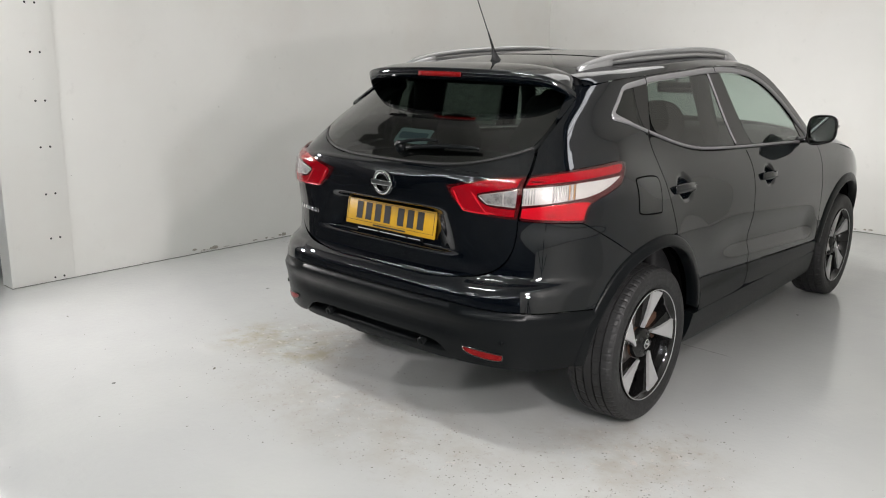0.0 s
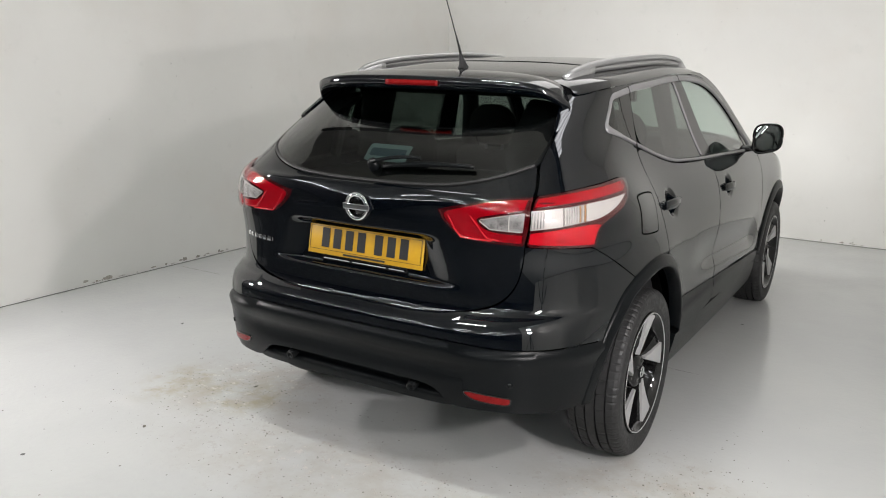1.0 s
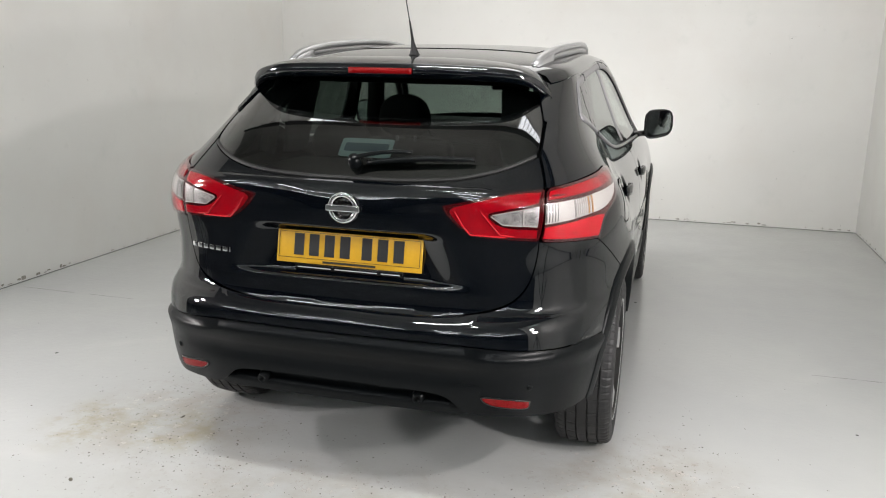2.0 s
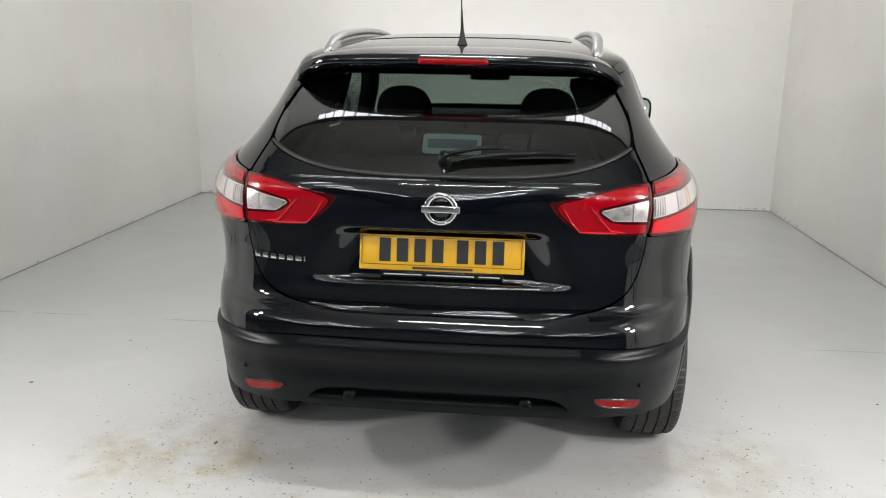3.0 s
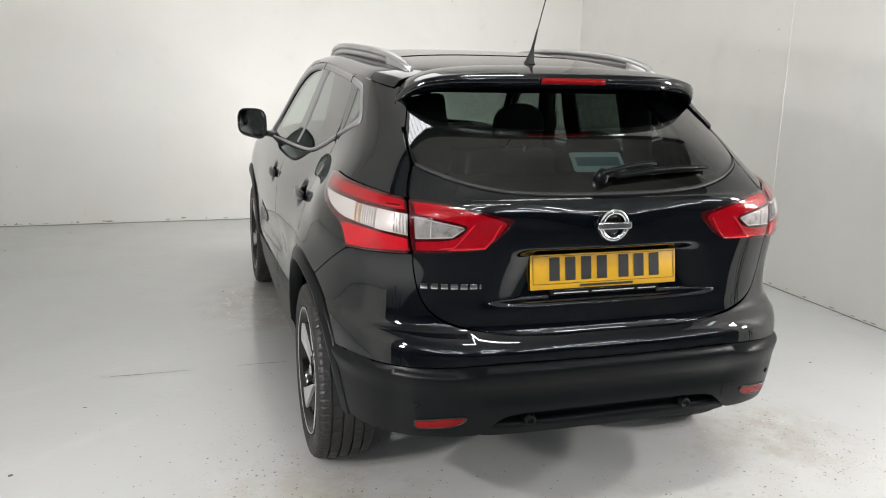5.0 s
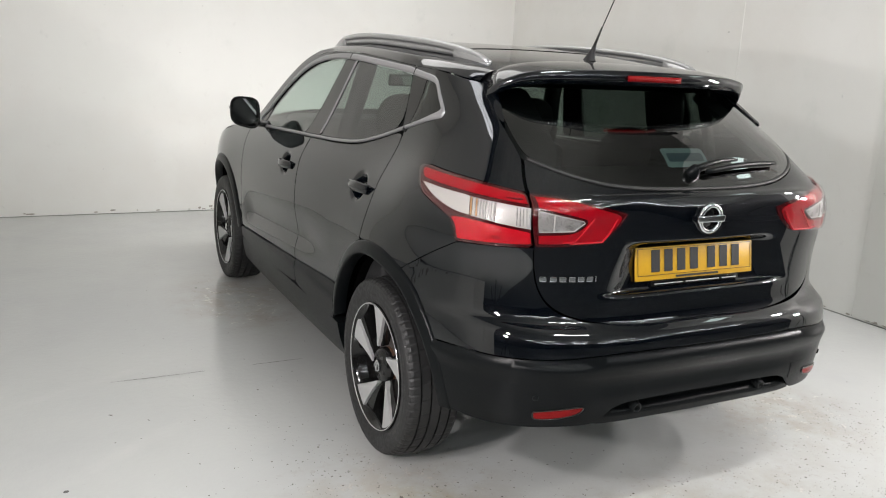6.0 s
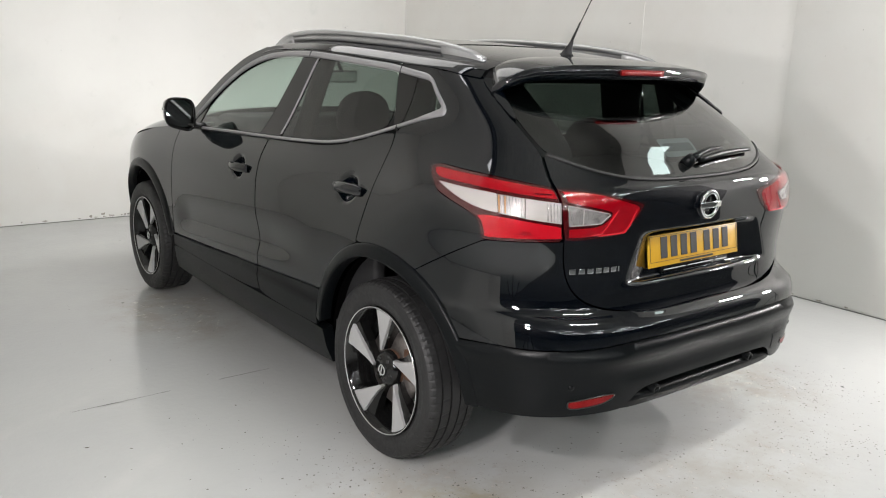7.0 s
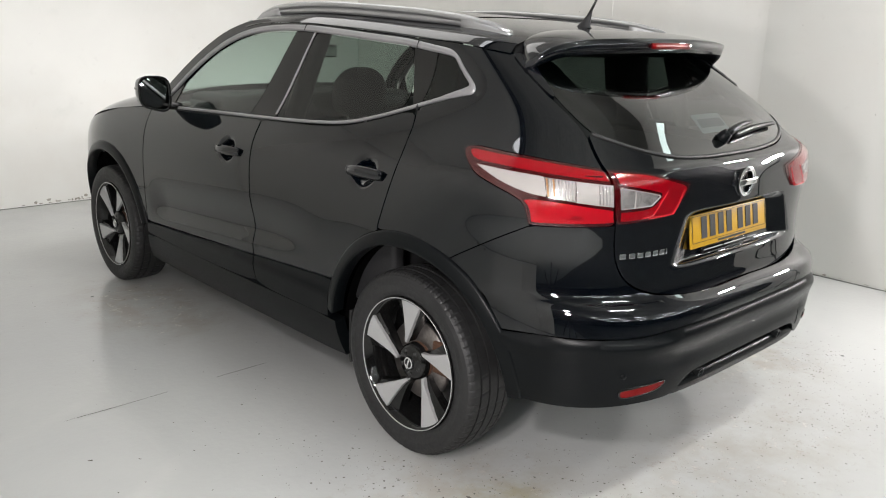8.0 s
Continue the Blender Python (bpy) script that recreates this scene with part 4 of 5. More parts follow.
for s in (1, -1):
    fin = [X(.588, 1.388), X(.596, 1.345), X(.602, 1.302), X(.593, 1.299), X(.578, 1.335), X(.560, 1.375), X(.540, 1.410), X(.556, 1.428), X(.576, 1.422)]
    panel("spoiler_fin", fin, PAINT, spoiler, s, 0.012, 0.0, 0.03, 0.012, label="gloss black fin beside the rear window", soft=0.006)
lamp_pts = [spoiler_point(-.20 + .40 * i / 12, 1.0) for i in range(13)]
part("high_brake_light", sweep([(q.x, q.y - .002, q.z - .021) for q in lamp_pts], [(-.006, -.009), (.006, -.009), (.006, .011), (-.006, .011)]), REFLECTOR_RED, spoiler, "red high-level brake light in the spoiler's edge")

# rear bumper: painted upper part, black lower part, insert, reflectors
LIP = [Y(-0.545, 0.603), Y(-0.642, 0.606), X(.62, 0.617), X(.43, 0.634), X(.255, 0.634)]
BUMP_TOP = [X(0, 0.708)] + [(p, z - .003) for p, z in reversed(GATE_SIDE[5:])] + [X(.644, 0.948), X(.644, 0.948), Y(-0.486, 0.935), Y(-0.486, 0.935), Y(-0.361, 0.869), Y(-0.203, 0.778), Y(-0.203, 0.778)]
bumper = panel("rear_bumper", mirrored(BUMP_TOP + arc(0, ARCH, 117, 146, 4) + [Y(-0.406, 0.592), Y(-0.406, 0.592)] + LIP + [X(0, 0.631)]), PAINT, car, 0, 0.025, 0.0008, 0.02, 0.0, label="gloss black painted rear bumper")


def clad_relief(p, z):
    """A shelf under the lip and a hollow along the middle of the lower bumper."""
    x, y, _ = body(abs(p), z)
    top = .622 - .014 * min(max((x - .43) / .19, 0), 1) - .010 * min(max((-.66 - y) / -.12, 0), 1) * (x > .6)
    if z > top - .024:
        t = min(max((top - z) / .024, 0), 1)
        shelf = -.006 + .016 * t * t * (3 - 2 * t)
    else:
        t = min(max((top - .024 - z) / .06, 0), 1)
        shelf = .010 - .010 * t * t * (3 - 2 * t)
    band = math.exp(-((z - .525) / .035) ** 2) * (1 if x < .42 else max(0.0, 1 - (x - .42) / .16)) if y < -.3 else 0
    return shelf - 0.010 * band


clad_half = [X(0, 0.627), X(.255, 0.629), X(.43, 0.629), X(.62, 0.613), Y(-0.642, 0.602), Y(-0.545, 0.599), Y(-0.406, 0.588), Y(-0.406, 0.588)] + [Y(-0.422, 0.530), Y(-0.430, 0.470), Y(-0.453, 0.410), Y(-0.473, 0.366), Y(-0.473, 0.366), Y(-0.581, 0.364), X(.676, 0.376), X(.60, 0.384), X(.51, 0.387), X(.455, 0.391), X(.425, 0.418), X(.395, 0.446), X(.34, 0.460), X(.15, 0.463), X(0, 0.463)]
lower = panel("bumper_cladding", mirrored(clad_half), CLAD, bumper, 0, 0.02, 0.001, 0.025, 0.0, clad_relief, "black grained plastic lower bumper")
insert = [X(0, 0.470), X(.34, 0.467), X(.40, 0.452), X(.44, 0.418), X(.462, 0.394), X(.450, 0.384), X(.30, 0.385), X(0, 0.384)]


def insert_relief(p, z):
    return -.060 + .054 * min(max((.432 - z) / .014, 0), 1)


diffuser = panel("bumper_insert", mirrored(insert), CLAD, bumper, 0, 0.016, 0.0, 0.03, 0.0, insert_relief, "dark satin insert at the foot of the bumper")
for s in (1, -1):
    refl = [X(.657, 0.440), X(.657, 0.440), X(.60, 0.450), X(.515, 0.461), X(.504, 0.453), X(.528, 0.433), X(.58, 0.421), X(.640, 0.413), X(.655, 0.418)]
    panel("reflector", refl, REFLECTOR_RED, bumper, s, 0.015, 0.001, 0.01, 0.006, label="slim red rear reflector")
    rim_line = even(rounded(refl, 2), 0.02)
    lined(rim_line, 0.003, 0.006, GLOSS, bumper, "reflector_rim", closed=True, side=s, high=0.002)
    for x, z, r in ((.657, .489, .0095),):
        pt, out = skin(*X(x, z), .002)
        part("parking_sensor", lathe([(.0035, 0), (.0035, r * .8), (.0, r), (-.004, r * 1.1)], 18, "Z"), CLAD, bumper, "", Matrix.Translation((pt.x * s, pt.y, pt.z)) @ Vector((out.x * s, out.y, out.z)).to_track_quat("Z", "Y").to_matrix().to_4x4())
    pt, out = skin(*X(.29, 0.424), -.018)
    part("plug", lathe([(.002, 0), (.002, .009), (.010, .011), (.010, .017), (-.02, .024)], 18, "Z"), CLAD, diffuser, "", Matrix.Translation((pt.x * s, pt.y, pt.z)) @ Vector((out.x * s, out.y, out.z)).to_track_quat("Z", "Y").to_matrix().to_4x4())
sq = [X(.425, 0.498), X(.425, 0.498), X(.505, 0.496), X(.505, 0.496), X(.505, 0.432), X(.505, 0.432), X(.425, 0.440), X(.425, 0.440)]
panel("tow_eye_cover", sq, CLAD, bumper, 1, 0.02, 0.0, 0.004, 0.0035, clad_relief, "square tow eye cover", cuts=1)

# window line, shared by panes, trim and pillars
WIN_LOW = [Y(-0.088, 1.305), Y(0.130, 1.239), Y(0.361, 1.172), Y(0.524, 1.139), Y(0.749, 1.123), Y(1.057, 1.110), Y(1.395, 1.099), Y(1.762, 1.085), Y(2.011, 1.078)]
WIN_TOP = [Y(2.011, 1.127), Y(1.892, 1.230), Y(1.742, 1.330), Y(1.574, 1.410), Y(1.395, 1.459), Y(1.195, 1.478), Y(0.997, 1.483), Y(0.630, 1.465), Y(0.231, 1.440), Y(0.045, 1.419), Y(0.006, 1.403), Y(-0.095, 1.325)]
DOOR_GAP = [(1.071, 1.104), (1.071, 1.019), (1.063, 0.947), (1.043, 0.780), (1.036, 0.599), (1.034, 0.515)]
REAR_GAP = [(0.130, 1.228), (0.116, 1.172), (0.114, 1.114), (0.107, 1.043), (0.124, 0.909), (0.144, 0.826)]


HANDLES = ((.287, .990), (1.268, .950))


def door_relief(p, z):
    """A long hollow above the doors' foot that fades towards both wheels, and the cups of the handles."""
    y = p - RUN + Y0
    fade = min(max((y - .50) / .45, 0), 1) * min(max((2.12 - y) / .22, 0), 1)
    ridge = .637 - .072 * (y - 1.08)
    if z < ridge:
        t = min(max(1 - (ridge - z) / .085, 0), 1)
    else:
        t = min(max(1 - (z - ridge) / .16, 0), 1)
    cup = 0.0
    for hy, hz in HANDLES:
        r = math.hypot((y - hy) / .076, (z - hz - .002) / .064)
        if r < 1:
            e = min(1.0, (1 - r) / 0.7)
            cup -= .024 * e * e * (3 - 2 * e)
    return cup - .019 * fade * fade * (3 - 2 * fade) * t * t * (3 - 2 * t)


def sill_line(y):
    return .553 - (y - .44) * .058


for s in (1, -1):
    quarter = panel("quarter_panel", [Y(*q) for q in REAR_GAP[:5]] + [Y(0.144, 0.818), Y(0.144, 0.818)] + arc(0, ARCH, 76, 115, 5) + [Y(-0.203, 0.780), Y(-0.203, 0.780), Y(-0.361, 0.871), Y(-0.487, 0.9365), Y(-0.487, 0.9365)] + [(p - .001, z - .001) for p, z in reversed(OUTER_LAMP[4:13])] + [Y(-0.223, 1.148), Y(-0.345, 1.141), Y(-0.452, 1.134), X(.639, 1.113), X(.639, 1.113), X(.627, 1.146), X(.614, 1.179), X(.604, 1.207), X(.606, 1.249), X(.603, 1.299), X(.592, 1.359), X(.568, 1.424), X(.562, 1.439), X(.562, 1.439), Y(-0.096, 1.439), Y(0.023, 1.455), Y(0.232, 1.474), Y(0.232, 1.474), Y(0.232, 1.448), Y(0.045, 1.426), Y(0.004, 1.408), Y(-0.050, 1.361), Y(-0.097, 1.322), Y(-0.090, 1.302), Y(0.122, 1.232)], PAINT, car, s, 0.012, 0.0012, 0.015, 0.0, label="gloss black rear quarter panel")
    if s > 0:
        flap = [Y(-0.158, 1.079), Y(0.032, 1.068), Y(0.048, 1.043), Y(0.018, 0.929), Y(0.003, 0.920), Y(-0.168, 0.934), Y(-0.183, 0.954), Y(-0.176, 1.062)]
        lined(even(rounded(flap, 2), .02), 0.0006, 0.0065, DARK, quarter, "fuel_flap_gap", closed=True, high=0.0008)
        panel("fuel_flap", flap, PAINT, quarter, s, 0.02, 0.0028, 0.004, 0.0022, label="round-cornered fuel flap", soft=0.001)
    rear_door = panel("rear_door", [Y(0.138, 1.228), Y(0.361, 1.162), Y(0.524, 1.128), Y(0.749, 1.112), Y(1.067, 1.101), Y(1.067, 1.101)] + [Y(a - .001, b) for a, b in DOOR_GAP[1:]] + [Y(1.038, sill_line(1.038)), Y(.44, sill_line(.44)), Y(.44, sill_line(.44))] + arc(0, ARCH, 26, 73, 6) + [Y(0.147, 0.818), Y(0.147, 0.818)] + [Y(a + .002, b) for a, b in REAR_GAP[4:0:-1]], PAINT, car, s, 0.011, 0.002, 0.015, 0.0, door_relief, "gloss black rear door")
    front_door = panel("front_door", [Y(1.075, 1.100), Y(1.075, 1.100), Y(1.395, 1.088), Y(1.762, 1.075), Y(2.132, 1.062), Y(2.132, 1.062), Y(2.146, 0.980), Y(2.149, 0.905), Y(2.152, 0.698), Y(2.155, 0.560), Y(2.156, sill_line(2.15)), Y(2.156, sill_line(2.15)), Y(1.042, sill_line(1.042))] + [Y(a + .003, b) for a, b in DOOR_GAP[5:0:-1]], PAINT, car, s, 0.011, 0.002, 0.015, 0.0, door_relief, "gloss black front door")

    def clad_door(p, z):
        return .008 * min(max((sill_line(1.2) - .005 - z) / .03, 0), 1) * min(max((z - .30) / .05, 0), 1) + .001

    panel("door_cladding", [Y(1.036, sill_line(1.036) - .002), Y(1.036, sill_line(1.036) - .002), Y(.445, sill_line(.44) - .002), Y(.445, sill_line(.44) - .002), Y(0.471, 0.460), Y(0.475, 0.385), Y(0.475, 0.385), Y(1.007, 0.385), Y(1.028, 0.440)], CLAD, rear_door, s, 0.03, 0.0015, 0.012, 0.0, clad_door, "black plastic strip along the door's foot")
    panel("door_cladding", [Y(1.042, sill_line(1.042) - .002), Y(1.042, sill_line(1.042) - .002), Y(2.15, sill_line(2.15) - .002), Y(2.15, sill_line(2.15) - .002), Y(2.155, 0.400), Y(2.155, 0.385), Y(1.011, 0.385), Y(1.032, 0.440)], CLAD, front_door, s, 0.03, 0.0015, 0.012, 0.0, clad_door, "black plastic strip along the door's foot")
    panel("sill", [Y(0.440, 0.382), Y(0.440, 0.382), Y(2.180, 0.382), Y(2.180, 0.382), Y(2.200, 0.260), Y(2.200, 0.230), Y(0.401, 0.230), Y(0.401, 0.230), Y(0.430, 0.300)], CLAD, car, s, 0.03, 0.0015, 0.05, 0.004, label="black plastic sill under the doors")
    # panes and pillars
    qw = [Y(0.122, 1.249), Y(0.122, 1.249), Y(0.114, 1.425), Y(0.114, 1.425), Y(0.035, 1.412), Y(0.008, 1.395), Y(-0.076, 1.328), Y(-0.070, 1.309)]
    panel("quarter_window", qw, SIDE_GLASS, quarter, s, 0.03, 0.001, 0.005, -0.004, label="small dark tinted quarter window")
    rw = [Y(0.167, 1.236), Y(0.361, 1.181), Y(0.524, 1.148), Y(0.749, 1.133), Y(0.982, 1.122), Y(0.982, 1.122), Y(0.878, 1.472), Y(0.878, 1.472), Y(0.630, 1.458), Y(0.247, 1.433), Y(0.247, 1.433)]
    panel("rear_side_window", rw, SIDE_GLASS, rear_door, s, 0.03, 0.001, 0.005, -0.004, label="dark tinted rear side window")
    panel("division_strip", [Y(0.124, 1.242), Y(0.124, 1.242), Y(0.162, 1.233), Y(0.162, 1.233), Y(0.242, 1.435), Y(0.242, 1.435), Y(0.116, 1.428), Y(0.116, 1.428)], GLOSS, rear_door, s, 0.03, 0.001, 0.010, -0.003, label="black window division", cuts=1)
    panel("b_pillar_trim", [Y(0.987, 1.122), Y(0.987, 1.122), Y(1.186, 1.115), Y(1.186, 1.115), Y(1.026, 1.477), Y(1.026, 1.477), Y(0.883, 1.473), Y(0.883, 1.473)], GLOSS, car, s, 0.03, 0.001, 0.010, -0.003, label="black middle pillar between the doors", cuts=1)
    lined([Y(.985 - .105 * i / 8, 1.131 + .350 * i / 8) for i in range(9)], -0.001, 0.0025, TRIM, rear_door, "pillar_edge", side=s, high=0.002)
    fw = [Y(1.190, 1.114), Y(1.190, 1.114), Y(1.395, 1.109), Y(1.762, 1.095), Y(1.921, 1.089), Y(1.921, 1.089), Y(1.892, 1.205), Y(1.723, 1.323), Y(1.564, 1.397), Y(1.395, 1.446), Y(1.195, 1.467), Y(1.031, 1.473), Y(1.031, 1.473)]
    panel("front_side_window", fw, FRONT_GLASS, front_door, s, 0.03, 0.001, 0.005, -0.004, label="green tinted front side window")
    panel("mirror_sail", [Y(1.926, 1.089), Y(1.926, 1.089), Y(2.016, 1.084), Y(2.011, 1.116), Y(1.897, 1.212), Y(1.897, 1.212)], GLOSS, front_door, s, 0.02, 0.001, 0.01, -0.002, label="black triangle at the mirror's foot")
    # chrome line round the windows
    lined(even(rounded(WIN_LOW + WIN_TOP, 2), .03), 0.002, 0.0108, TRIM, car, "window_trim", "satin chrome strip round the side windows", True, 0.004, s)
    over = [Y(a, b) for a, b in ((1.985, 1.150), (1.88, 1.241), (1.742, 1.334), (1.574, 1.415), (1.395, 1.464), (1.195, 1.483), (0.997, 1.487), (0.85, 1.483), (0.630, 1.470), (0.43, 1.458), (0.219, 1.443), (0.078, 1.427), (0.048, 1.423), (0.028, 1.417), (0.012, 1.409), (0.000, 1.398), (-0.033, 1.369), (-0.062, 1.347), (-0.085, 1.330), (-0.096, 1.320), (-0.098, 1.309), (-0.088, 1.302), (-0.060, 1.2945), (-0.02, 1.2830), (0.02, 1.2715))]
    for _ in range(2):
        over = [over[0]] + [q for a, b in zip(over, over[1:]) for q in (between(a, b, b, a, .25, 0), between(a, b, b, a, .75, 0))] + [over[-1]]
    lined(over, 0.003, 0.024, TRIM, car, "window_trim", "broad satin chrome strip over the side windows", False, 0.003, s, 14)
    for gy, z0, z1 in ((.127, 1.223, 1.240), (.219, 1.431, 1.455), (.955, 1.475, 1.499)):
        lined([Y(gy, z0), Y(gy, (z0 + z1) / 2), Y(gy, z1)], 0.0068, 0.004, SEAL, car, "trim_joint", side=s, high=0.0015)
    panel("a_pillar", [Y(1.25, 1.484), Y(1.42, 1.460), Y(1.58, 1.416), Y(1.75, 1.343), Y(1.905, 1.235), Y(2.03, 1.130), Y(2.04, 1.080), Y(2.17, 1.070), Y(2.10, 1.155), Y(1.965, 1.268), Y(1.80, 1.378), Y(1.62, 1.465), Y(1.45, 1.510), Y(1.25, 1.525)], PAINT, car, s, 0.02, 0.0, 0.03, 0.0, label="black windscreen pillar")
    panel("roof_edge", [Y(1.247, 1.484), Y(1.247, 1.484), Y(1.195, 1.486), Y(.997, 1.490), Y(.63, 1.473), Y(.235, 1.447), Y(.235, 1.447), Y(.235, 1.466), Y(.235, 1.466), Y(.63, 1.491), Y(.997, 1.509), Y(1.247, 1.505), Y(1.247, 1.505)], PAINT, car, s, 0.02, 0.0, 0.02, 0.0, label="black painted edge of the roof over the doors")
    # handles: a scooped cup and a bar across it
    for door, (hy, hz) in zip((rear_door, front_door), HANDLES):
        hpath = []
        for f in np.linspace(0, 1, 11):
            q, out = skin(*Y(hy + .086 - .206 * f, hz - .004 + .006 * f), .006 + .016 * math.sin(math.pi * min(max(f * 1.12 - .06, 0), 1)) ** .6)
            hpath.append((q.x * s, q.y, q.z))
        part("door_handle", sweep(hpath, [(-.007, -.020), (.007, -.020), (.010, 0), (.007, .020), (-.007, .020), (-.010, 0)], scale=lambda f: .75 + .25 * math.sin(math.pi * f) ** .5), PAINT, door, "black painted pull handle")
    # wheel arches
    for yc, a0, a1 in ((0, 10, 177), (AXLE, 4, 168)):
        nn = 34
        verts, faces = [], []
        for i in range(nn + 1):
            a = radians(a0 + (a1 - a0) * i / nn)
            ca, sa = math.cos(a), math.sin(a)
            lowz = max(0.0, -sa)
            ring_pts = []
            for r, lift in ((ARCH - .001, -.004), (ARCH - .002, .003), (ARCH - .010, .007), (OPEN + .012, .014), (OPEN + .003, .014), (OPEN, .009), (OPEN + .002, -.04)):
                yy, zz = yc + r * ca, WHEEL_Z + r * sa
                if yc == 0 and ca < -.75:
                    lift = lift * max(0.25, 1 - (-ca - .75) * 2.4)
                q, out = skin(*Y(yy, max(zz, .2)), lift)
                ring_pts.append(Vector((q.x * s, q.y, q.z)))
            verts += ring_pts
        for i in range(nn):
            for j in range(6):
                f = (i * 7 + j, i * 7 + j + 1, (i + 1) * 7 + j + 1, (i + 1) * 7 + j)
                faces.append(f if s < 0 else f[::-1])
        me = mesh("wheel_arch", verts, faces)
        part("wheel_arch", me, CLAD, car, "black grained plastic wheel arch")
        # liner
        me = grid_mesh(lambda u, v: (s * (.42 + .38 * v), yc + (OPEN + .012) * math.cos(radians(4 + 172 * u)), WHEEL_Z + (OPEN + .012) * math.sin(radians(4 + 172 * u))), 30, 3, s > 0)
        part("arch_liner", me, DARK, car)
        part("mud_flap", box(s * .70 - .11, s * .70 + .11, yc + .40, yc + .412, .20, .42, .004), SEAL, car) if yc == 0 else None
    # front wing
    wing = [Y(2.136, 1.062), Y(2.136, 1.062), Y(2.150, 0.980), Y(2.153, 0.905), Y(2.156, 0.698), Y(2.159, 0.560), Y(2.162, 0.440), Y(2.162, 0.440)] + arc(AXLE, ARCH, 168, 12, 14) + [(Y(3.183, 0.440)), (Y(3.243, 0.619)), Y(3.204, 0.836), Y(3.204, 0.836), Y(3.035, 0.929), Y(2.846, 0.979), Y(2.488, 1.033), Y(2.189, 1.060)]
    panel("front_wing", wing, PAINT, car, s, 0.03, 0.002, 0.015, 0.0, label="gloss black front wing")

# shell behind the panels, so that the joints are dark
for s in (1, -1):
    pts = [Y(2.587, 1.052), Y(0.599, 1.073), Y(0.102, 1.170), X(.60, 1.159), X(.55, 1.109), X(0, 1.109), X(0, 0.400), Y(-0.438, 0.400)] + arc(0, OPEN + .02, 172, 8, 14) + [Y(0.440, 0.300), Y(2.170, 0.300)] + arc(AXLE, OPEN + .02, 172, 95, 6)
    panel("inner_shell", pts, DARK, car, s, 0.05, 0.0, 0.02, -0.088, cuts=0)
part("underbody", box(-.60, .60, -.15, 3.3, .22, .36, .02), DARK, car)
for s in (1, -1):
    part("underbody_side", box(min(s * .60, s * .80), max(s * .60, s * .80), .46, 2.18, .215, .34, .02), DARK, car)
part("rear_undertray", box(-.56, .56, -.70, -.41, .395, .42, .01), DARK, car)
part("exhaust_silencer", box(-.45, .20, -.62, -.40, .30, .42, .05, 3), STEEL, car)

# roof, rails, aerial
def roof_sheet(u, v):
    k = 2 * u - 1
    y = -.165 + (1.885 - .27 * abs(k) ** 2.2) * v
    return roof_point(k * width(y, SIDE_TOP(y)) * .9995, y)


roof = part("roof", grid_mesh(roof_sheet, 56, 44), PAINT, car, "gloss black roof")
part("glass_roof", grid_mesh(lambda u, v: roof_point((2 * u - 1) * .43, .30 + 1.24 * v, .0025), 24, 20), GLOSS, roof, "dark glass roof panel")
for s in (1, -1):
    path = []
    for f in np.linspace(0, 1, 33):
        y = -.092 + 1.667 * f
        x = .482 + .053 * math.sin(math.pi * min(f * 1.0 + .02, 1)) ** .55
        base = roof_point(x, y).z
        rise = min(1.0, math.sin(math.pi * f) ** .5 * 1.15) if 0 < f < 1 else 0
        path.append((s * x, y, base + .004 + .032 * rise))
    sec = [(-.016, -.012), (.016, -.012), (.020, .002), (.014, .012), (-.014, .012), (-.020, .002)]
    rail = part("roof_rail", sweep(path, sec, scale=lambda f: .55 + .45 * min(1, 8 * f, 8 * (1 - f))), RAIL, car, "satin silver roof rail")
    for f0, f1 in ((0.0, .14), (.86, 1.0)):
        foot = [Vector(p) - Vector((0, 0, .022)) for p in path[int(f0 * 32):int(f1 * 32) + 1]]
        part("rail_foot", sweep(foot, [(-.018, -.022), (.018, -.022), (.020, .018), (-.020, .018)]), RAIL, rail)
    under = [(p[0], p[1], roof_point(abs(p[0]), p[1]).z + .004) for p in path[2:31]]
    part("rail_base", sweep(under, [(-.014, -.004), (.014, -.004), (.012, .022), (-.012, .022)]), RAIL, rail)
aerial = empty("roof_aerial", Matrix.Translation(roof_point(.0, -.014)))
aerial.parent = car
part("aerial_foot", grid_mesh(lambda u, v: (.023 * (1 - .74 * v ** .55) * math.cos(2 * math.pi * u), -.032 * v + .040 * (1 - .82 * v ** .55) * math.sin(2 * math.pi * u), -.003 + .057 * v), 24, 8), CABIN, aerial)
part("aerial_sleeve", sweep([(0, -.014 - .055 * f, .025 + .10 * f) for f in (0, .5, 1)], oval(.0065, 10), scale=lambda f: 1.1 - .6 * f), SEAL, aerial)
part("aerial_whip", sweep([(0, -.066 - .26 * f, .118 + .44 * f) for f in np.linspace(0, 1, 8)], oval(.0022, 8)), SEAL, aerial)

# windscreen and bonnet
SCREEN_Z = Smooth((1.44, 1.512), (1.62, 1.462), (1.80, 1.375), (1.965, 1.265), (2.15, 1.085))


def screen(u, v):
    k = 2 * u - 1
    y = 2.15 - .71 * v
    z = SCREEN_Z(y)
    return Vector((k * (half(y, z) - .004), y + .26 * (1 - k * k), z + (.0 + .010 * v) * (1 - k * k)))


part("windscreen", grid_mesh(screen, 24, 14, True), FRONT_GLASS, car, "green tinted windscreen")
EDGE = Smooth((1.991, 1.066), (2.189, 1.063), (2.488, 1.036), (2.846, 0.982), (3.035, 0.932), (3.204, 0.839), (3.43, 0.72))


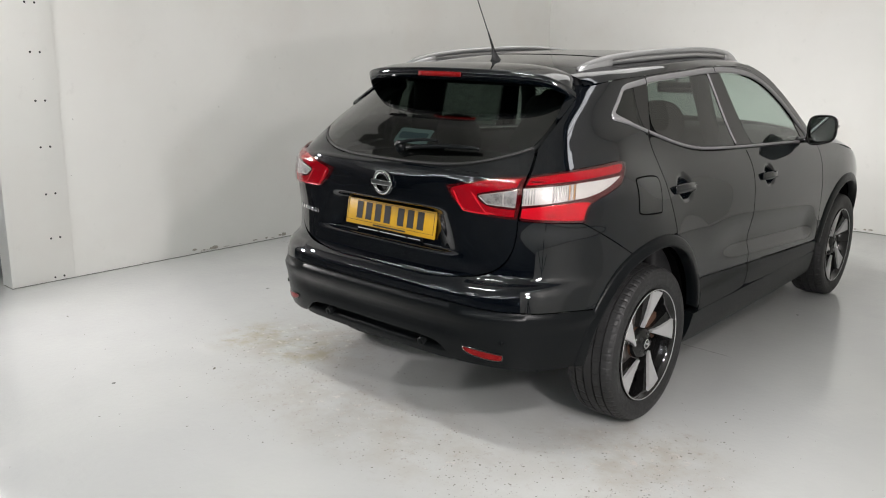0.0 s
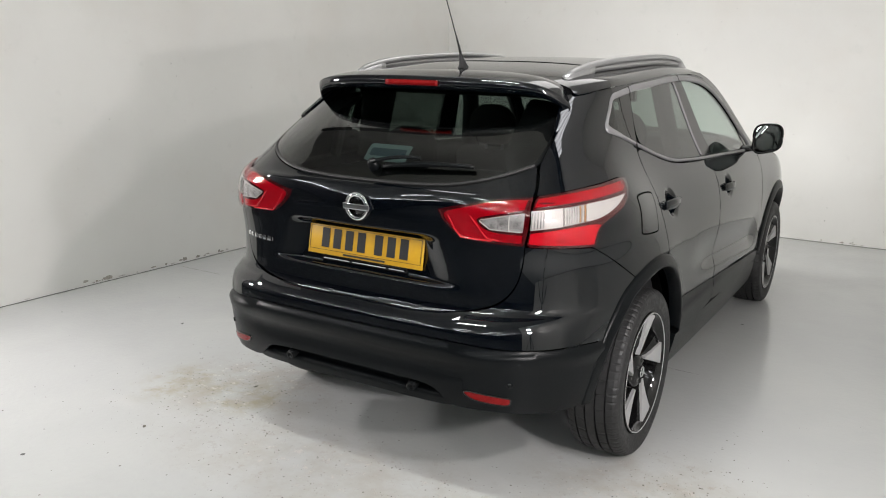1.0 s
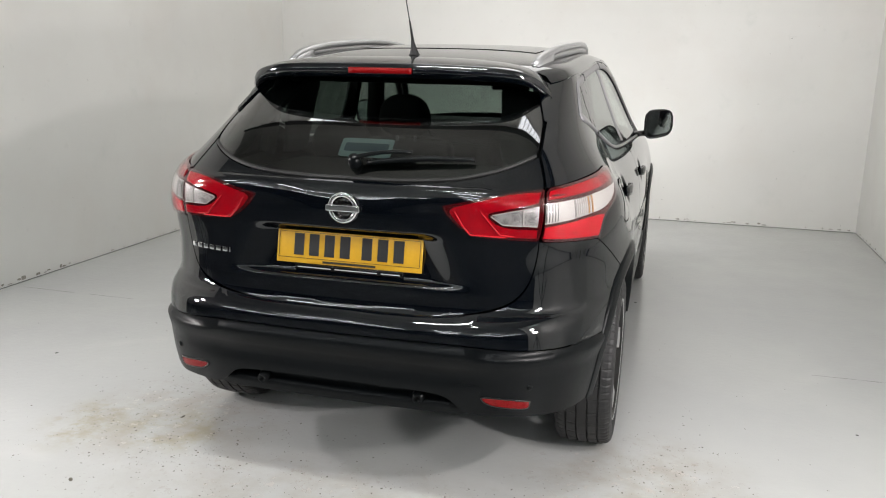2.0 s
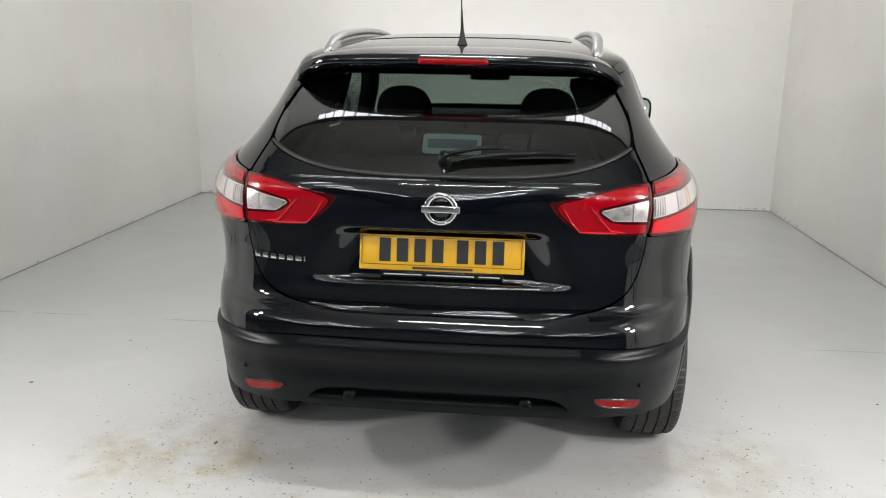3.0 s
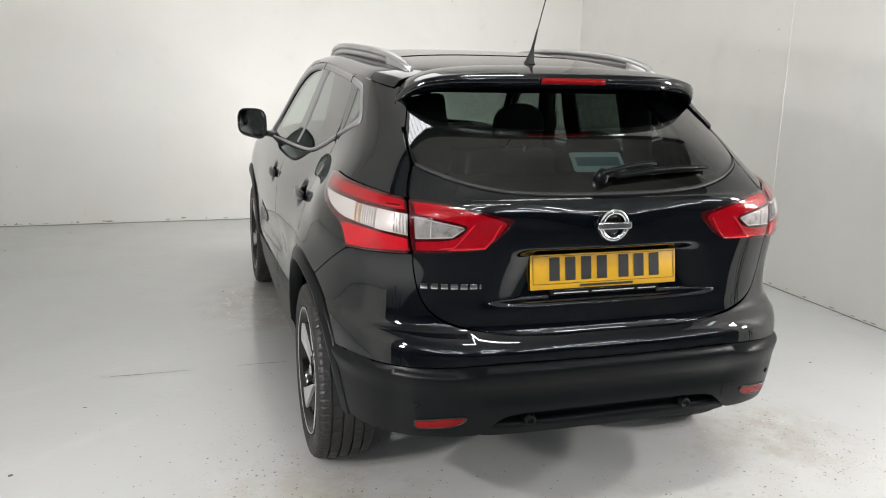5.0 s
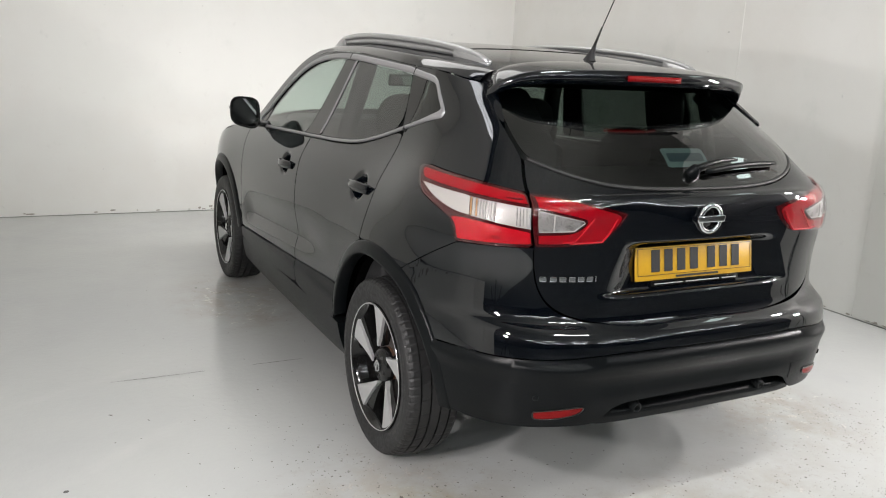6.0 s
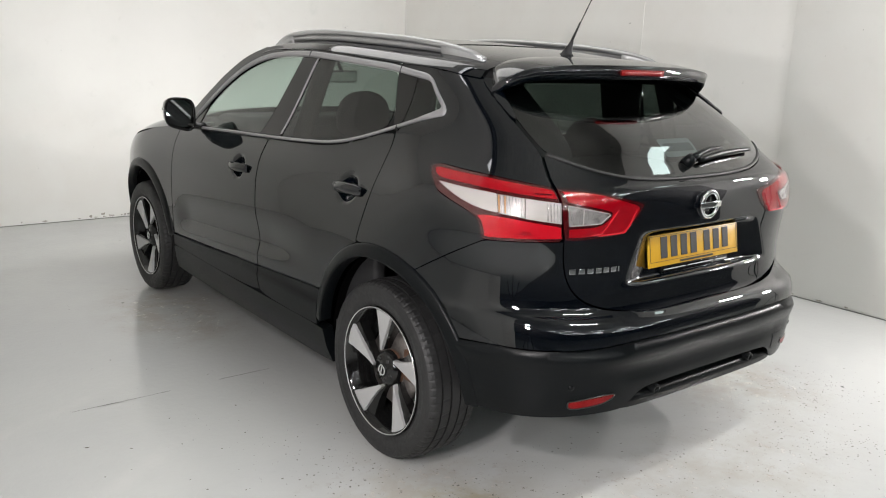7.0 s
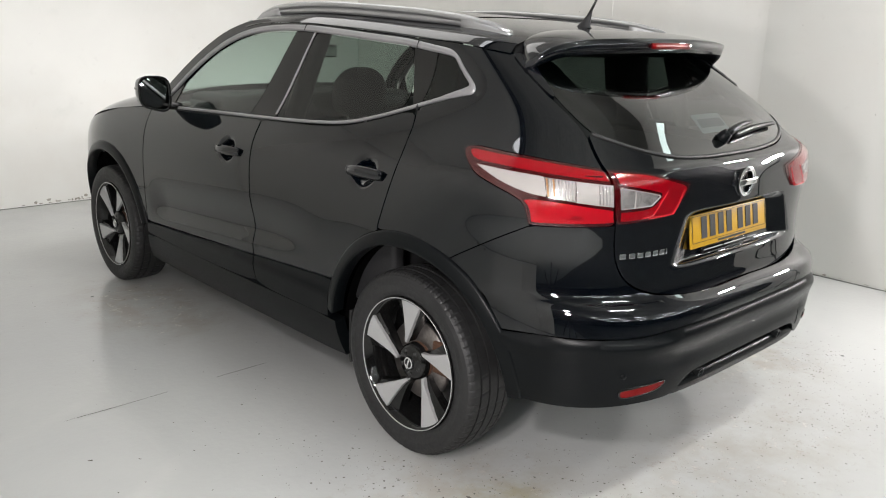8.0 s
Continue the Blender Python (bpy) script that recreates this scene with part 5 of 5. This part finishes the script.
def bonnet(u, v):
    y = 2.13 + 1.30 * v
    k = 2 * u - 1
    z = EDGE(y)
    a = min(max((y - Y1) / (NOSE(z) - Y1), 0), .985)
    xe = half(min(y, 2.5), z) * (1 - a ** 3.4) ** (1 / 3.4) - .016
    return Vector((k * xe, y, z - .006 + (.060 * (1 - abs(k) ** 9) + .050 * (1 - abs(k) ** 2.6)) * (1 - .2 * v)))


part("bonnet", grid_mesh(bonnet, 60, 24), PAINT, car, "gloss black bonnet")
verts, faces = [], []
cols = [3.20 + .75 * i / 14 for i in range(15)]
ring_cols = [(1, c) for c in cols] + [(-1, c) for c in reversed(cols[:-1])]
for sg, c in ring_cols:
    for j in range(12):
        z = .18 + .69 * j / 11
        x, y, _ = body(RUN + c - Y0, z)
        verts.append((sg * x, y, z))
for i in range(len(ring_cols) - 1):
    for j in range(11):
        faces.append((i * 12 + j, i * 12 + j + 1, (i + 1) * 12 + j + 1, (i + 1) * 12 + j)[::-1])
thick(part("front_bumper", mesh("front_bumper", verts, faces), PAINT, car, "gloss black front bumper"), .01)
for s in (1, -1):
    part("headlamp", box(s * .50 - .12, s * .50 + .12, 3.30, 3.40, .64, .73, .03, 3), WHITE_LENS, car, "clear headlamp")

# door mirrors
for s in (1, -1):
    mir = empty("door_mirror", pose(s * .916, 1.868, 1.157))
    mir.parent = car
    tagged(mir, "black folding door mirror with an indicator strip")
    def shellpt(u, v):
        a = 2 * math.pi * u
        r = 1 - .0 * v
        sx, sz = .076, .078
        n = 3.6
        ca, sa = math.cos(a), math.sin(a)
        d = (abs(ca) ** n + abs(sa) ** n) ** (1 / n)
        k = (1 - v ** 2.6) ** .5 if v < 1 else 0
        return Vector((s * (ca / d * sx * k - .01 * v), -.03 + .15 * v, sa / d * sz * k * (1.0 - .10 * ca) + .012 * ca * k + .005 * v))
    part("housing", grid_mesh(shellpt, 36, 14, s < 0), PAINT, mir)
    part("rim", sweep([shellpt(i / 36 % 1, 0) for i in range(37)], oval(.007, 6)), GLOSS, mir)
    part("mirror_glass", grid_mesh(lambda u, v: Vector((shellpt(u, 0).x * .93 * v, -.024 - (shellpt(u, 0).x * s * .06 + shellpt(u, 0).z * .15) * v, shellpt(u, 0).z * .93 * v)), 36, 2, s > 0), MIRROR, mir, "mirror glass")
    part("stalk", sweep([(-s * .19, .0, -.066), (-s * .12, .01, -.068), (-s * .05, .02, -.058)], oval(.03, 12, 1.2, .6)), GLOSS, mir)
    part("indicator", sweep([(s * .058, .055, .022), (s * .073, .025, .022), (s * .078, -.012, .022)], oval(.006, 6, .6, 1.2)), WHITE_LENS, mir, "clear indicator strip")


# wheels: alloy with five slanted machined blades
def wheel(m, turn, spokes_phase):
    top = empty("wheel", m)
    top.parent = car
    tagged(top, "five-spoke black and machined alloy wheel with a road tyre")
    tyre_prof = [(.078, .243), (.096, .249), (.104, .266), (.108, .290), (.107, .308), (.103, .322), (.096, .331), (.086, .3365), (.0625, .3395), (.0615, .331), (.0565, .331), (.0555, .3405), (.0235, .3415), (.0225, .332), (.0175, .332), (.0165, .342)]
    prof = [(-a, r) for a, r in tyre_prof] + [(a, r) for a, r in reversed(tyre_prof)]
    verts, faces, k, steps = [], [], len(prof), 288
    for i in range(steps):
        a = 2 * math.pi * i / steps
        for h, r in prof:
            cut = .003 if i % 4 == 0 and .066 < abs(h) < .100 and r > .328 else 0.0
            cut = .0025 if i % 8 == 0 and .0230 < abs(h) < .0558 and r > .339 else cut
            aa = a + .5 * abs(h)
            verts.append((h, (r - cut) * math.cos(aa), (r - cut) * math.sin(aa)))
    for i in range(steps):
        j = (i + 1) % steps
        for q in range(k - 1):
            faces.append((i * k + q, i * k + q + 1, j * k + q + 1, j * k + q))
    part("tyre", mesh("tyre", verts, faces, False), RUBBER, top, "black road tyre with grooved tread")
    rim_prof = [(-.090, .244), (-.100, .247), (-.104, .243), (-.100, .236), (-.070, .226), (-.02, .205), (.05, .205), (.09, .235), (.09, .245)]
    rim = part("rim", lathe(rim_prof, 72, "X"), GLOSS, top, "gloss black rim with a machined lip")
    part("rim_lip", lathe([(-.100, .2442), (-.1045, .2435), (-.1045, .2412), (-.100, .2395)], 72, "X"), ALLOY, rim, "bright machined lip")
    part("brake_disc", lathe([(-.030, .05), (-.034, .06), (-.034, .145), (-.020, .147), (-.020, .05)], 48, "X"), STEEL, top, "grey brake disc")
    part("brake_hub", lathe([(-.055, 0), (-.055, .058), (-.045, .068), (-.030, .070)], 32, "X"), RUST, top, "rusty brake hub")
    part("caliper", box(-.045, .03, -.165, -.075, -.02, .10, .012), RUST, top, "brake caliper")
    hub = part("hub", lathe([(-.083, 0), (-.083, .026), (-.079, .030), (-.079, .052), (-.070, .066), (-.045, .070)], 40, "X"), GLOSS, top, "gloss black hub")
    part("hub_cap", lathe([(-.087, 0), (-.087, .024), (-.083, .027)], 28, "X"), CLAD, hub)
    part("cap_ring", lathe([(-.0875, .0165), (-.0905, .019), (-.0875, .0215)], 28, "X"), CHROME, hub)
    part("cap_bar", box(-.0905, -.0872, -.024, .024, -.004, .004, .001, 1), CHROME, hub, "", pose(0, 0, 0, spokes_phase + 20, 0, 0))
    for i in range(5):
        a = radians(72 * i + 36 + spokes_phase)
        part("wheel_bolt", lathe([(-.070, 0), (-.070, .007), (-.060, .011), (-.055, .012)], 10, "X"), SEAL, hub, "", pose(-.012, .046 * math.cos(a), .046 * math.sin(a)))

    def polar(deg, r, h):
        a = radians(deg + spokes_phase)
        return (h, -r * math.cos(a) * 1.0, r * math.sin(a))
    # angles grow clockwise as seen from outside
    edge_a = ((-13.5, .240), (-10.5, .200), (-5.0, .150), (3.5, .110), (20.0, .074))
    edge_b = ((10.0, .240), (10.5, .200), (12.5, .150), (16.5, .110), (27.0, .078))
    for k in range(5):
        base = 72 * k
        verts, faces = [], []
        for (a1, r1), (a2, r2) in zip(edge_a, edge_b):
            h = -.094 + .018 * (1 - (r1 - .07) / .17)
            for aa, rr, hh in ((a1 - .6, r1, h + .016), (a1, r1, h), (a2, r2, h), (a2 + .6, r2, h + .016)):
                verts.append(polar(base + aa, rr, hh))
        n = len(edge_a)
        for i in range(n - 1):
            for j in range(3):
                faces.append((i * 4 + j, i * 4 + j + 1, (i + 1) * 4 + j + 1, (i + 1) * 4 + j))
        faces += [(3, 2, 1, 0), tuple((n - 1) * 4 + j for j in range(4))]
        part("spoke_face", mesh("spoke", verts, faces, False), ALLOY, rim, "machined spoke face")
        verts, faces = [], []
        for (a1, r1), (a2, r2) in zip(edge_a, edge_b):
            f = (r1 - .07) / .17
            h = -.086 + .020 * (1 - f)
            wide = 3.0 + 9.0 * f
            for aa, rr, hh in ((a1 - wide * .5, r1, h + .045), (a1 - wide * .4, r1, h + .010), (a1 + 1, r1, h), (a2 - 1, r2, h), (a2 + wide, r2, h + .012), (a2 + wide * 1.1, r2, h + .045)):
                verts.append(polar(base + aa, rr - .001, hh))
        for i in range(n - 1):
            for j in range(5):
                faces.append((i * 6 + j, i * 6 + j + 1, (i + 1) * 6 + j + 1, (i + 1) * 6 + j))
        part("spoke", mesh("spoke_body", verts, faces, False), GLOSS, rim, "gloss black spoke body")
    return top


TRACK = 0.765
wheel(pose(-TRACK, 0, WHEEL_Z + .004), 0, 88)
wheel(pose(-TRACK, AXLE, WHEEL_Z + .004), 0, 60)
wheel(pose(TRACK, 0, WHEEL_Z + .004, 0, 0, 180), 0, 5)
wheel(pose(TRACK, AXLE, WHEEL_Z + .004, 0, 0, 180), 0, 30)

# cabin
def cushion_form(rx, ry, rz, n=2.6):
    """A plump closed form with rounded-square sections."""
    def at(u, v):
        a, b = 2 * math.pi * u, math.pi * (v - .5)
        ca, sa, cb, sb = math.cos(a), math.sin(a), math.cos(b), math.sin(b)
        def k(w):
            return math.copysign(abs(w) ** (2 / n), w)
        return Vector((rx * k(cb) * k(ca) * (1 - .12 * sb), ry * k(cb) * k(sa), rz * k(sb)))
    return grid_mesh(at, 28, 16)


def seat(x, y, wide, high, rests):
    top = empty("car_seat", pose(x, y, .40))
    top.parent = car
    tagged(top, "black cloth car seat with a rounded head restraint")
    part("cushion", box(-wide / 2, wide / 2, 0, .50, .0, .20, .05, 3), FABRIC, top)
    part("backrest", moved(box(-wide / 2, wide / 2, -.07, .07, 0, high, .065, 4), pose(0, .0, .12, 14)), FABRIC, top)
    for hx in rests:
        part("head_restraint", cushion_form(.140, .055, .110), FABRIC, top, "", pose(hx, -.185, high + .235, 8))
        for d in (-.05, .05):
            part("restraint_post", box(hx + d - .006, hx + d + .006, -.166, -.154, high + .06, high + .17), TRIM, top)


seat(-.36, 1.12, .50, .58, (0,))
seat(.36, 1.12, .50, .58, (0,))
seat(0, .38, 1.24, .50, (-.40, .40))
part("parcel_shelf", box(-.56, .56, -.52, .12, 1.06, 1.08, .008), CABIN, car, "black parcel shelf")
part("cabin_floor", box(-.70, .70, -.60, 2.2, .35, .40), CABIN, car)
part("dashboard", box(-.68, .68, 1.82, 2.42, .70, 1.105, .09, 4), CABIN, car, "black dashboard")
part("dash_top", box(-.62, .62, 1.72, 2.10, 1.0, 1.142, .06, 4), CABIN, car)
part("instrument_hood", box(.20, .56, 1.82, 2.10, 1.05, 1.145, .04, 3), CABIN, car)
wheel_pts = [(.37 + .18 * math.cos(2 * math.pi * i / 32), 1.80 + .06 * math.sin(2 * math.pi * i / 32), .98 + .17 * math.sin(2 * math.pi * i / 32)) for i in range(33)]
part("steering_wheel", sweep(wheel_pts, oval(.016, 8)), CABIN, car, "black steering wheel")
im = part("interior_mirror", box(-.12, .12, -.015, .015, -.035, .035, .014, 3), CABIN, car, "black interior mirror", pose(.03, 1.80, 1.362, 4, 0, 12))
part("mirror_glass", box(-.108, .108, -.0175, -.0155, -.026, .026), MIRROR, im)
part("mirror_stem", sweep([(0, .0, .03), (0, .05, .10), (0, .06, .14)], oval(.01, 8)), CABIN, im)
part("header_trim", box(-.50, .50, -.10, .04, 1.41, 1.478, .02, 3), CABIN, car)
part("headlining", grid_mesh(lambda u, v: roof_point((2 * u - 1) * .54, -.06 + 1.66 * v, -.045), 16, 14, True), CABIN, car, "dark headlining")
for s in (1, -1):
    part("door_lining", box(min(s * .70, s * .76), max(s * .70, s * .76), .2, 2.1, .45, 1.09, .02), CABIN, car)
    part("pillar_lining", sweep([(s * .60, 1.10, 1.10), (s * .560, 1.04, 1.30), (s * .53, .96, 1.50)], oval(.045, 10)), CABIN, car)
    part("quarter_lining", sweep([(s * .62, .17, 1.10), (s * .585, .17, 1.30), (s * .55, .16, 1.47)], oval(.09, 14, 1.2, .3)), CABIN, car)
    part("rear_pillar_lining", sweep([(s * .605, -.13, 1.12), (s * .575, -.10, 1.30), (s * .54, -.08, 1.46)], oval(.075, 14, 1.2, .3)), CABIN, car)
    thick(panel("hatch_trim", [X(.598, 1.215), X(.604, 1.25), X(.598, 1.30), X(.580, 1.37), X(.545, 1.42), X(.44, 1.440), X(.40, 1.432), X(.43, 1.38), X(.455, 1.30), X(.50, 1.20), X(.54, 1.19)], CABIN, car, s, 0.03, 0.0, 0.02, -0.030, label="black trim round the rear opening"), .012)
